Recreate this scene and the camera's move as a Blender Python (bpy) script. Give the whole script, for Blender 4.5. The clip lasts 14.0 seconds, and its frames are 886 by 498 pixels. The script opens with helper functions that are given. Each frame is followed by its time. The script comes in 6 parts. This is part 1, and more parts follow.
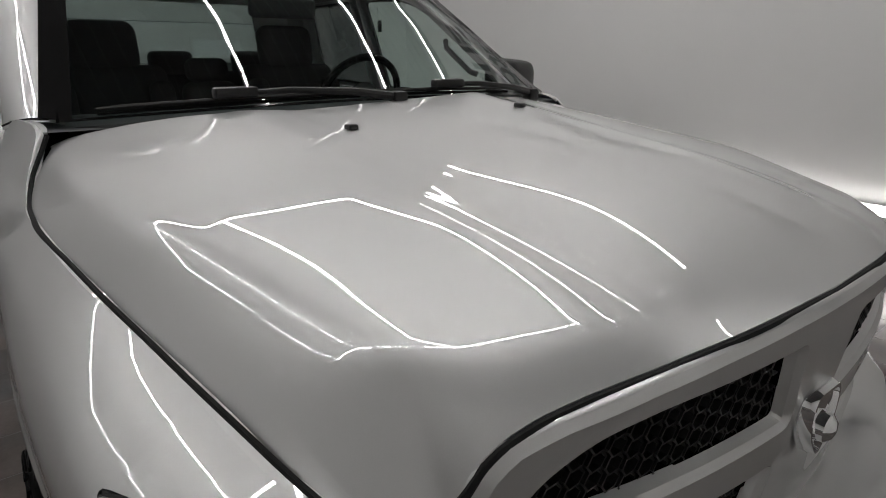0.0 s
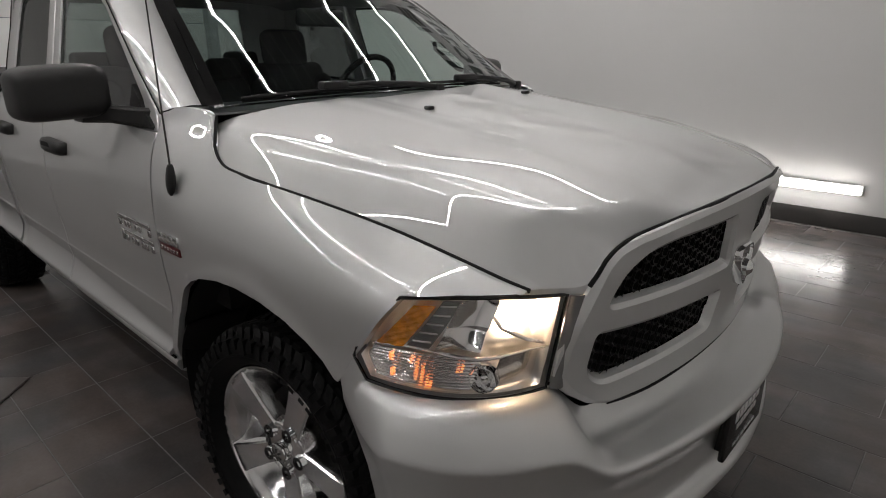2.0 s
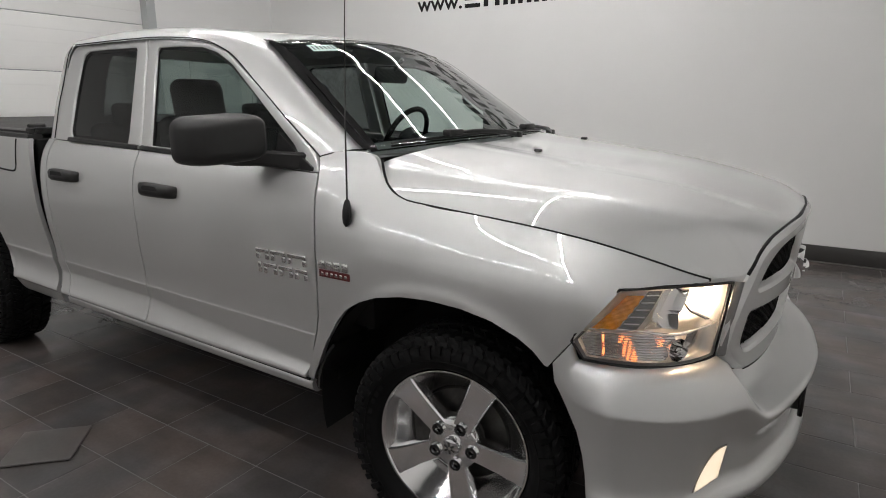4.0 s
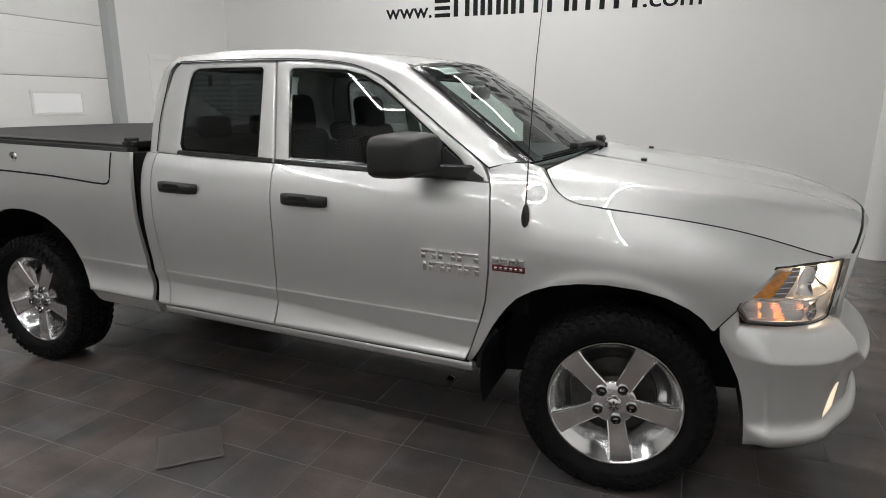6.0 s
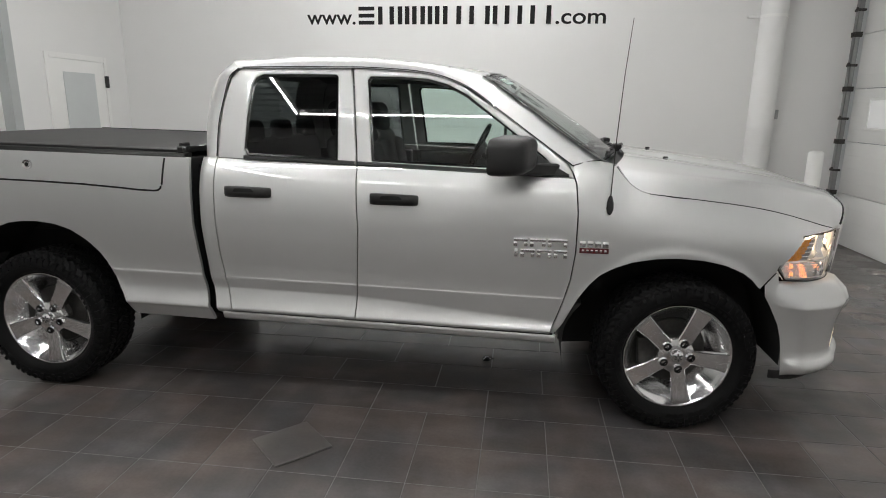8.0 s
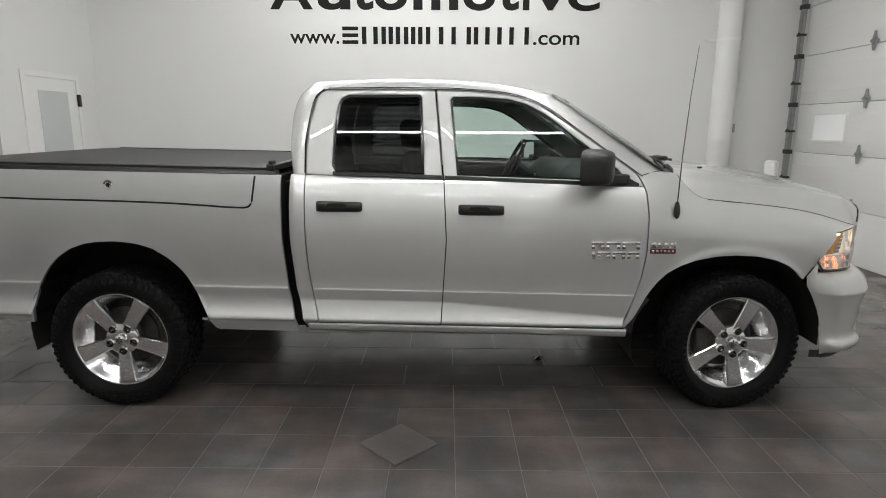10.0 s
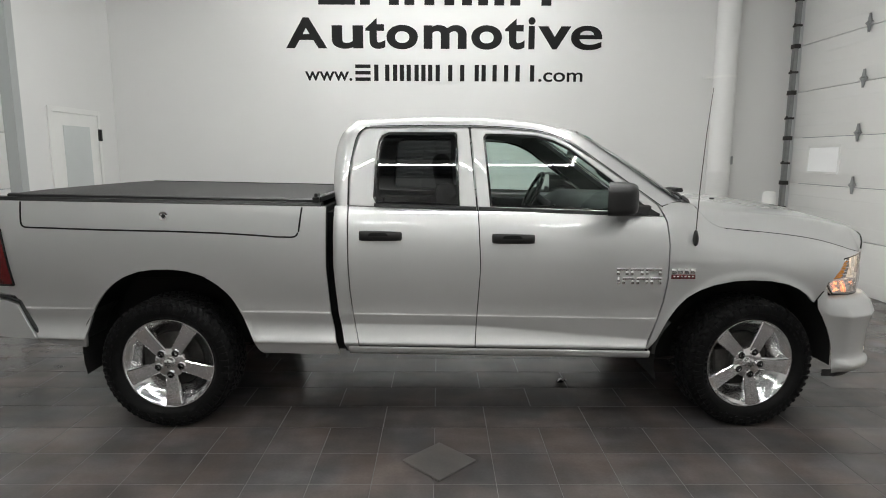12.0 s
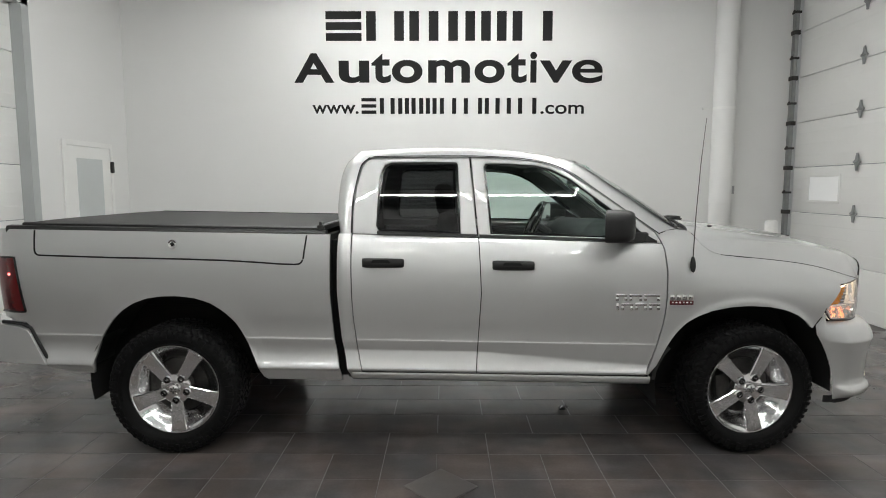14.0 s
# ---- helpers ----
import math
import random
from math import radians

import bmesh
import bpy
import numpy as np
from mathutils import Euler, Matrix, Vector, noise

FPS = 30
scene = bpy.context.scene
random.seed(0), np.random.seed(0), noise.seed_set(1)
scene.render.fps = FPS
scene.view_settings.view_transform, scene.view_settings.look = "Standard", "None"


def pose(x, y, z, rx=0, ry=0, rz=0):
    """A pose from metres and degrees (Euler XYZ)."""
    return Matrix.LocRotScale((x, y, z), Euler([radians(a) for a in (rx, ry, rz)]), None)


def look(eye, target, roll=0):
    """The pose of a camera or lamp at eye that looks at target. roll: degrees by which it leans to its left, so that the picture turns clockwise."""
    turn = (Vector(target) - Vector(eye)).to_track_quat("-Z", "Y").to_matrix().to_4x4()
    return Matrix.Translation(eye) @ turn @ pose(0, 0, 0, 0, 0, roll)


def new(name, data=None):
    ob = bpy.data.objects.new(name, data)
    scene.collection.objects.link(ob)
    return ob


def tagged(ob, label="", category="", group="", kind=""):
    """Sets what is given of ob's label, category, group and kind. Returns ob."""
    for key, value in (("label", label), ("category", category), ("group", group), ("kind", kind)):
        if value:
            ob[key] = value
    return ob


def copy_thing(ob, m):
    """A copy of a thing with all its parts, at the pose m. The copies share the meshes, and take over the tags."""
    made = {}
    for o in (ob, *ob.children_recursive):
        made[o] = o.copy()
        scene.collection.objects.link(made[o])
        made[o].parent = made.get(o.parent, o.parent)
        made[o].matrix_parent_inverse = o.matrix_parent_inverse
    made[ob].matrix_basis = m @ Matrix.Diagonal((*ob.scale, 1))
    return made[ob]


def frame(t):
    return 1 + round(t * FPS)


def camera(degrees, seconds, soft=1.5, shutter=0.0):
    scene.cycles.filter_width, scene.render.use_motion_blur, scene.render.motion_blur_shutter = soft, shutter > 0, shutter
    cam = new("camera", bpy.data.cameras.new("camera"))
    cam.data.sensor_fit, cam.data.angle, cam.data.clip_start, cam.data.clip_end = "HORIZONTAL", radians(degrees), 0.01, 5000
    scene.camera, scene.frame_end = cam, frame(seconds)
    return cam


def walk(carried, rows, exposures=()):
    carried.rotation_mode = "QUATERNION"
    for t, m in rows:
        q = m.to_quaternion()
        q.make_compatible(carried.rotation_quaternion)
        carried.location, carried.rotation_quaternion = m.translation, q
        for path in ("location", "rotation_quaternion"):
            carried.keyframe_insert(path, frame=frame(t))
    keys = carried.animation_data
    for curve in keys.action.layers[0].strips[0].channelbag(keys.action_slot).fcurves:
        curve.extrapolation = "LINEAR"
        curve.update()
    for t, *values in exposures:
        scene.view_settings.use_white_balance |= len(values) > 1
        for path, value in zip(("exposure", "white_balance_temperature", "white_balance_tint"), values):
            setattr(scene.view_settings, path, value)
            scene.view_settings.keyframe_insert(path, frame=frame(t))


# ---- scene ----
cam = camera(73.3, 14.0, soft=1.0)
EXPOSURES = [(0.0, -1.29, 6550, 11), (1.5, -1.37, 6650, 12), (2.5, -0.84, 6620, 11), (3.0, -0.69, 6600, 11), (4.2, -0.62, 6550, 10), (6.3, -0.48, 6520, 9), (10.5, -0.38, 6510, 7), (14.0, -0.34, 6500, 6)]
PATH = [
    (0, (1.224, -0.965, 1.539), (-0.271, 0.211, 0.919), 0.0),
    (0.5, (1.267, -1.18, 1.546), (-0.129, 0.111, 0.926), -0.2),
    (1, (1.327, -1.391, 1.557), (-0.023, -0.054, 0.933), -0.3),
    (1.5, (1.383, -1.555, 1.543), (0.063, -0.19, 0.915), -0.2),
    (2, (1.401, -1.72, 1.56), (0.113, -0.327, 0.928), -0.2),
    (2.5, (1.373, -1.973, 1.579), (0.166, -0.505, 0.954), 0.1),
    (3, (1.286, -2.152, 1.584), (0.124, -0.615, 1.046), 0.2),
    (3.5, (1.106, -2.295, 1.55), (0.016, -0.688, 1.07), 0.2),
    (4, (0.962, -2.522, 1.563), (-0.07, -0.875, 1.088), 0.2),
    (4.2, (0.936, -2.624, 1.569), (-0.096, -0.975, 1.106), -0.0),
    (6.3, (0.052, -3.42, 1.651), (-0.612, -1.595, 1.175), 0.5),
    (6.5, (-0.04, -3.468, 1.635), (-0.66, -1.626, 1.164), 0.6),
    (7, (-0.297, -3.605, 1.646), (-0.786, -1.723, 1.175), 0.6),
    (7.5, (-0.568, -3.764, 1.632), (-0.945, -1.856, 1.166), 0.6),
    (7.7, (-0.682, -3.848, 1.639), (-1.004, -1.93, 1.173), 0.7),
    (9.8, (-1.589, -4.242, 1.668), (-1.615, -2.286, 1.252), 0.2),
    (10, (-1.673, -4.255, 1.652), (-1.684, -2.298, 1.242), 0.3),
    (10.5, (-1.81, -4.296, 1.636), (-1.807, -2.336, 1.238), 0.3),
    (11, (-1.887, -4.385, 1.658), (-1.874, -2.419, 1.295), 0.3),
    (11.5, (-1.914, -4.431, 1.664), (-1.9, -2.459, 1.332), 0.2),
    (12, (-1.921, -4.471, 1.671), (-1.908, -2.495, 1.362), 0.2),
    (12.5, (-1.92, -4.49, 1.673), (-1.917, -2.508, 1.408), 0.1),
    (13, (-1.904, -4.514, 1.671), (-1.92, -2.528, 1.433), 0.0),
    (13.5, (-1.897, -4.54, 1.659), (-1.909, -2.551, 1.443), -0.0),
    (14, (-1.89, -4.549, 1.657), (-1.899, -2.56, 1.451), -0.0),
]
walk(cam, [(t, look(eye, target, roll)) for t, eye, target, roll in PATH], EXPOSURES)

# ---- world and lights ----
world = bpy.data.worlds.new("world")
world.use_nodes = True
world.node_tree.nodes["Background"].inputs[0].default_value = (0.75, 0.8, 0.85, 1)
world.node_tree.nodes["Background"].inputs[1].default_value = 0.3
scene.world = world
LIGHT_Z = 4.45          # height of the hung light frame
LIGHT_POWER = 114.0


# ---- materials ----
def material(name, colour, rough=0.5, metal=0.0, vary=0.0, scale=8.0, bump=0.0, bscale=60.0, coat=0.0, coat_rough=0.03, spec=0.5, rrough=0.0, stretch=(1, 1, 1), piece=0.0):
    m = bpy.data.materials.new(name)
    m.use_nodes = True
    n, l = m.node_tree.nodes, m.node_tree.links
    p = n["Principled BSDF"]
    p.inputs["Base Color"].default_value = (*colour, 1)
    p.inputs["Roughness"].default_value, p.inputs["Metallic"].default_value = rough, metal
    p.inputs["Coat Weight"].default_value, p.inputs["Coat Roughness"].default_value = coat, coat_rough
    p.inputs["Specular IOR Level"].default_value, p.inputs["Coat IOR"].default_value = spec, 1.6
    if vary or bump or rrough:
        tc, mp = n.new("ShaderNodeTexCoord"), n.new("ShaderNodeMapping")
        mp.inputs["Scale"].default_value = stretch
        l.new(n.new("ShaderNodeNewGeometry").outputs["Position"] if piece else tc.outputs["Object"], mp.inputs["Vector"])
        big, fine = n.new("ShaderNodeTexNoise"), n.new("ShaderNodeTexNoise")
        big.inputs["Scale"].default_value, fine.inputs["Scale"].default_value = scale, bscale
        big.inputs["Detail"].default_value, fine.inputs["Detail"].default_value = 6, 3
        l.new(mp.outputs[0], big.inputs["Vector"]), l.new(mp.outputs[0], fine.inputs["Vector"])
        if vary:
            add = n.new("ShaderNodeMath")
            add.operation = "ADD"
            half = n.new("ShaderNodeMath")
            half.operation, half.inputs[1].default_value = "MULTIPLY", 0.35
            l.new(fine.outputs["Fac"], half.inputs[0])
            l.new(big.outputs["Fac"], add.inputs[0]), l.new(half.outputs[0], add.inputs[1])
            last = add.outputs[0]
            if piece:
                info, pm, pa = n.new("ShaderNodeObjectInfo"), n.new("ShaderNodeMath"), n.new("ShaderNodeMath")
                pm.operation, pm.inputs[1].default_value, pa.operation = "MULTIPLY", piece, "ADD"
                l.new(info.outputs["Random"], pm.inputs[0]), l.new(pm.outputs[0], pa.inputs[0]), l.new(last, pa.inputs[1])
                last = pa.outputs[0]
            mr = n.new("ShaderNodeMapRange")
            mr.inputs["From Min"].default_value, mr.inputs["From Max"].default_value = 0.35, 1.0 + piece
            mr.inputs["To Min"].default_value, mr.inputs["To Max"].default_value = 1 - vary, 1 + vary
            l.new(last, mr.inputs["Value"])
            mul = n.new("ShaderNodeVectorMath")
            mul.operation, mul.inputs[0].default_value = "SCALE", colour
            l.new(mr.outputs[0], mul.inputs["Scale"]), l.new(mul.outputs[0], p.inputs["Base Color"])
        if rrough:
            rr = n.new("ShaderNodeMapRange")
            rr.inputs["From Min"].default_value, rr.inputs["From Max"].default_value = 0.3, 0.7
            rr.inputs["To Min"].default_value, rr.inputs["To Max"].default_value = rough - rrough, rough + rrough
            l.new(big.outputs["Fac"], rr.inputs["Value"]), l.new(rr.outputs[0], p.inputs["Roughness"])
        if bump:
            b = n.new("ShaderNodeBump")
            b.inputs["Strength"].default_value, b.inputs["Distance"].default_value = bump, 0.002
            l.new(fine.outputs["Fac"], b.inputs["Height"]), l.new(b.outputs[0], p.inputs["Normal"])
    return m


def glowing(name, colour, strength):
    m = bpy.data.materials.new(name)
    m.use_nodes = True
    p = m.node_tree.nodes["Principled BSDF"]
    p.inputs["Base Color"].default_value = (0.9, 0.9, 0.9, 1)
    p.inputs["Emission Color"].default_value, p.inputs["Emission Strength"].default_value = (*colour, 1), strength
    return m


def thin_glass(name, tint, ior=1.5):
    """A thin pane: tinted see-through, with a mirror gloss that grows towards grazing views."""
    m = bpy.data.materials.new(name)
    m.use_nodes = True
    n, l = m.node_tree.nodes, m.node_tree.links
    n.remove(n["Principled BSDF"])
    lw, pw, ma = n.new("ShaderNodeLayerWeight"), n.new("ShaderNodeMath"), n.new("ShaderNodeMath")
    tr, gl, mx = n.new("ShaderNodeBsdfTransparent"), n.new("ShaderNodeBsdfGlossy"), n.new("ShaderNodeMixShader")
    lw.inputs["Blend"].default_value = 0.5
    pw.operation, pw.inputs[1].default_value = "POWER", 4.2
    f0 = ((ior - 1) / (ior + 1)) ** 2 * 1.7
    ma.operation, ma.inputs[1].default_value, ma.inputs[2].default_value = "MULTIPLY_ADD", 1 - f0, f0
    tr.inputs["Color"].default_value, gl.inputs["Roughness"].default_value = (*tint, 1), 0.0
    l.new(lw.outputs["Facing"], pw.inputs[0]), l.new(pw.outputs[0], ma.inputs[0]), l.new(ma.outputs[0], mx.inputs[0])
    l.new(tr.outputs[0], mx.inputs[1]), l.new(gl.outputs[0], mx.inputs[2])
    l.new(mx.outputs[0], n["Material Output"].inputs["Surface"])
    return m


PAINT = material("silver_paint", (0.68, 0.685, 0.68), 0.50, 0.76, vary=0.04, scale=900, bump=0.0, coat=1.0, coat_rough=0.0, bscale=2500)
PAINT.node_tree.nodes["Principled BSDF"].inputs["Coat IOR"].default_value = 1.9
WALL = material("wall_paint", (0.78, 0.78, 0.772), 0.55, vary=0.02, scale=1.2, bump=0.15, bscale=180)
WALL_GREY = material("grey_wall_paint", (0.42, 0.44, 0.44), 0.5, vary=0.04, scale=2, bump=0.1, bscale=150)
CEILING = material("ceiling_paint", (0.075, 0.075, 0.077), 0.8, vary=0.15, scale=2)
# ribs coloured paler than the deck, for the light they catch
RIB_LIT = material("deck_rib_lit", (0.15, 0.15, 0.155), 0.5, 0.3, vary=0.1, scale=6)
def slate(name, cool, warm, rough):
    """Smudged slate: cool grey and rusty patches, pale traffic haze, each piece a shade of its own."""
    m = bpy.data.materials.new(name)
    m.use_nodes = True
    n, l = m.node_tree.nodes, m.node_tree.links
    p = n["Principled BSDF"]
    geo, info = n.new("ShaderNodeNewGeometry"), n.new("ShaderNodeObjectInfo")

    def noise(scale, detail, lo, hi, a, b, stretch=(1, 1, 1), turn=0.0):
        mp, t, r = n.new("ShaderNodeMapping"), n.new("ShaderNodeTexNoise"), n.new("ShaderNodeMapRange")
        mp.inputs["Scale"].default_value, mp.inputs["Rotation"].default_value = stretch, (0, 0, turn)
        t.inputs["Scale"].default_value, t.inputs["Detail"].default_value = scale, detail
        r.interpolation_type = "SMOOTHSTEP"
        for key, val in (("From Min", lo), ("From Max", hi), ("To Min", a), ("To Max", b)):
            r.inputs[key].default_value = val
        l.new(geo.outputs["Position"], mp.inputs["Vector"]), l.new(mp.outputs[0], t.inputs["Vector"]), l.new(t.outputs["Fac"], r.inputs["Value"])
        return r.outputs[0]

    def calc(op, a, b):
        k = n.new("ShaderNodeMath")
        k.operation = op
        for v, sock in ((a, k.inputs[0]), (b, k.inputs[1])):
            if isinstance(v, float):
                sock.default_value = v
            else:
                l.new(v, sock)
        return k.outputs[0]

    mix = n.new("ShaderNodeMix")
    mix.data_type = "RGBA"
    mix.inputs["A"].default_value, mix.inputs["B"].default_value = (*cool, 1), (*warm, 1)
    l.new(noise(2.3, 2, 0.25, 0.75, 0.0, 1.0), mix.inputs["Factor"])
    own = calc("MULTIPLY_ADD", info.outputs["Random"], 0.26)
    own.node.inputs[2].default_value = 0.82
    isl = calc("MULTIPLY_ADD", geo.outputs["Random Per Island"], 0.12)
    isl.node.inputs[2].default_value = 0.94
    tone = calc("MULTIPLY", own, isl)
    tone = calc("MULTIPLY", tone, noise(5.0, 6, 0.1, 0.95, 0.94, 1.07))
    tone = calc("MULTIPLY", tone, noise(60.0, 3, 0.2, 0.8, 0.94, 1.06))
    tone = calc("MULTIPLY", tone, noise(1.3, 3, 0.36, 0.82, 0.90, 1.55, (1, 2.4, 1), 0.5))
    tone = calc("MULTIPLY", tone, noise(2.3, 2, 0.40, 0.90, 0.96, 1.25, (2.6, 1, 1), -0.5))
    sc = n.new("ShaderNodeVectorMath")
    sc.operation = "SCALE"
    l.new(mix.outputs["Result"], sc.inputs[0]), l.new(tone, sc.inputs["Scale"])
    l.new(sc.outputs[0], p.inputs["Base Color"])
    p.inputs["Specular IOR Level"].default_value = 0.40
    l.new(noise(4.0, 4, 0.2, 0.85, rough - 0.03, rough + 0.06), p.inputs["Roughness"])
    b = n.new("ShaderNodeBump")
    b.inputs["Strength"].default_value, b.inputs["Distance"].default_value = 0.10, 0.002
    l.new(noise(26.0, 4, 0.1, 0.9, 0.0, 1.0), b.inputs["Height"]), l.new(b.outputs[0], p.inputs["Normal"])
    return m


TILE = slate("slate_tile", (0.093, 0.090, 0.092), (0.123, 0.101, 0.092), 0.21)
GROUT = material("grout", (0.142, 0.134, 0.13), 0.8, vary=0.2, scale=20)
BASE = material("baseboard_vinyl", (0.055, 0.052, 0.05), 0.35, vary=0.1, scale=5)
DOORWHITE = material("steel_door_paint", (0.83, 0.83, 0.815), 0.4, vary=0.02, scale=3)
GALV = material("galvanised_steel", (0.36, 0.37, 0.37), 0.4, 0.85, vary=0.15, scale=14)
INK = material("black_vinyl_letter", (0.008, 0.008, 0.008), 0.6, spec=0.2, vary=0.1, scale=30)
BLACK = material("black_plastic", (0.012, 0.012, 0.012), 0.42, vary=0.15, scale=40, bump=0.25, bscale=700)
GLOSSBLACK = material("gloss_black", (0.008, 0.008, 0.008), 0.12, vary=0.1, scale=40)
# near-black, stands for the shade in open seams, recesses and hollows
GAP = material("dark_cavity", (0.006, 0.006, 0.006), 0.9, vary=0.2, scale=20)
RUBBER = material("tyre_rubber", (0.0045, 0.0045, 0.0047), 0.65, spec=0.2, vary=0.25, scale=30, bump=0.3, bscale=240)
CHROME = material("chrome", (0.88, 0.88, 0.88), 0.05, 1.0, vary=0.03, scale=20)
RIMCHROME = material("rim_chrome", (0.86, 0.86, 0.86), 0.15, 1.0, vary=0.04, scale=20)
SPOKE = material("polished_spoke", (0.90, 0.90, 0.90), 0.13, 1.0, vary=0.04, scale=20)
STEEL = material("brake_steel", (0.06, 0.058, 0.055), 0.5, 0.8, vary=0.25, scale=30)
VINYL = material("tonneau_vinyl", (0.017, 0.0165, 0.0165), 0.55, vary=0.2, scale=6, bump=0.35, bscale=500)
CLOTH = material("grey_cloth", (0.027, 0.028, 0.030), 0.9, vary=0.2, scale=30, bump=0.5, bscale=500)
DASH = material("dash_plastic", (0.022, 0.024, 0.026), 0.6, vary=0.12, scale=30, bump=0.3, bscale=500)
LINER = material("headliner", (0.26, 0.26, 0.25), 0.95, vary=0.08, scale=30)
AMBER = material("amber_reflector", (0.80, 0.29, 0.012), 0.15, vary=0.35, scale=45, bump=0.5, bscale=120, coat=0.5)
REDLENS = material("red_lens", (0.11, 0.002, 0.004), 0.12, vary=0.15, scale=60, bump=0.3, bscale=260, coat=0.6)
REDBADGE = material("red_badge", (0.10, 0.010, 0.010), 0.3, vary=0.1, scale=60)
REFLECTOR = material("lamp_reflector", (0.90, 0.89, 0.88), 0.32, 0.9, vary=0.06, scale=30)
REFLECTOR2 = material("satin_reflector", (0.86, 0.85, 0.84), 0.14, 1.0, vary=0.06, scale=30)
LAMPGREY = material("lamp_bezel", (0.20, 0.20, 0.20), 0.3, 0.4, vary=0.1, scale=40)
WHITEINK = material("white_print", (0.7, 0.7, 0.7), 0.5, vary=0.05, scale=40)
TUBE = glowing("led_diffuser", (1.0, 0.985, 0.975), LIGHT_POWER)
TUBE_DIM = glowing("dimmed_led_diffuser", (1.0, 0.985, 0.975), LIGHT_POWER * 0.5)
WALLTUBE = glowing("wall_led_diffuser", (1.0, 0.98, 0.95), 34.0)
BULB = glowing("headlamp_bulb", (1.0, 0.70, 0.44), 520.0)
FOGGLOW = glowing("fog_lamp_lens", (1.0, 0.80, 0.55), 1.3)
# also worn by the bars that stand for glints of the bulbs
AMBERGLOW = glowing("amber_bulb", (1.0, 0.22, 0.015), 4.0)
TAILGLOW = glowing("tail_bulb", (1.0, 0.05, 0.04), 3.0)
# weak emission stands for the brightness seen through the panes
PANEGLOW = glowing("glowing_pane", (0.92, 0.96, 1.0), 0.12)
CLEAR = thin_glass("clear_glass", (0.80, 0.90, 0.86))
SHIELD = thin_glass("windshield_glass", (0.78, 0.87, 0.84))
REAR = thin_glass("rear_glass", (0.34, 0.39, 0.38))
TINT = thin_glass("privacy_glass", (0.19, 0.20, 0.20))
LENS = thin_glass("lamp_lens", (0.95, 0.95, 0.95))


# ---- mesh helpers ----
def mesh_of(name, verts, faces, mat, smooth=True):
    me = bpy.data.meshes.new(name)
    me.from_pydata([tuple(v) for v in verts], [], faces)
    me.materials.append(mat)
    if smooth:
        me.polygons.foreach_set("use_smooth", [True] * len(me.polygons))
    me.update()
    return me


def add(name, me, parent=None, label="", m=None):
    ob = new(name, me)
    if parent is not None:
        ob.parent = parent
    if m is not None:
        ob.matrix_basis = m
    if label:
        ob["label"] = label
    return ob


def part(name, bm, mat, parent, label="", smooth=True, sharp=35):
    me = bpy.data.meshes.new(name)
    bmesh.ops.recalc_face_normals(bm, faces=bm.faces)
    if smooth:
        for f in bm.faces:
            f.smooth = True
        for e in bm.edges:
            if len(e.link_faces) == 2 and e.calc_face_angle(0) > radians(sharp):
                e.smooth = False
    bm.to_mesh(me)
    bm.free()
    me.materials.append(mat)
    return add(name, me, parent, label)


def empty(name, x, y, z, label, category, group="", kind=""):
    ob = new(name)
    ob.location = (x, y, z)
    return tagged(ob, label, category, group, kind)


def box_bm(x0, x1, y0, y1, z0, z1, bevel=0.0, seg=2, bm=None):
    own = bmesh.new()
    bmesh.ops.create_cube(own, size=1)
    for v in own.verts:
        v.co = (x0 + (v.co.x + 0.5) * (x1 - x0), y0 + (v.co.y + 0.5) * (y1 - y0), z0 + (v.co.z + 0.5) * (z1 - z0))
    if bevel:
        bmesh.ops.bevel(own, geom=own.edges[:], offset=bevel, segments=seg, affect="EDGES", profile=0.5)
    if bm is None:
        return own
    me = bpy.data.meshes.new("tmp")
    own.to_mesh(me)
    own.free()
    bm.from_mesh(me)
    bpy.data.meshes.remove(me)
    return bm


def tube_bm(points, r, n=10, bm=None, closed=False):
    """A round bar along a list of points; r may be a list."""
    bm = bm or bmesh.new()
    pts = [Vector(p) for p in points]
    rs = r if isinstance(r, (list, tuple)) else [r] * len(pts)
    rings = []
    for i, p in enumerate(pts):
        a = pts[(i - 1) % len(pts)] if closed or i else p
        b = pts[(i + 1) % len(pts)] if closed or i < len(pts) - 1 else p
        d = (b - a).normalized()
        s = d.cross(Vector((0, 0, 1)) if abs(d.z) < 0.9 else Vector((1, 0, 0))).normalized()
        t = s.cross(d)
        rings.append([bm.verts.new(p + (s * math.cos(k * 2 * math.pi / n) + t * math.sin(k * 2 * math.pi / n)) * rs[i]) for k in range(n)])
    for i in range(len(rings) if closed else len(rings) - 1):
        a, b = rings[i], rings[(i + 1) % len(rings)]
        for k in range(n):
            bm.faces.new((a[k], a[(k + 1) % n], b[(k + 1) % n], b[k]))
    if not closed:
        bm.faces.new(rings[0][::-1]), bm.faces.new(rings[-1])
    return bm


def spin_bm(profile, n=48, bm=None, axis="y"):
    """A turned shape: (radius, along) pairs round the axis."""
    bm = bm or bmesh.new()
    rings = []
    for k in range(n):
        a = 2 * math.pi * k / n
        rings.append([bm.verts.new((r * math.cos(a), h, r * math.sin(a)) if axis == "y" else (r * math.cos(a), r * math.sin(a), h)) for r, h in profile])
    for k in range(n):
        a, b = rings[k], rings[(k + 1) % n]
        for i in range(len(profile) - 1):
            bm.faces.new((a[i], a[i + 1], b[i + 1], b[i]))
    return bm


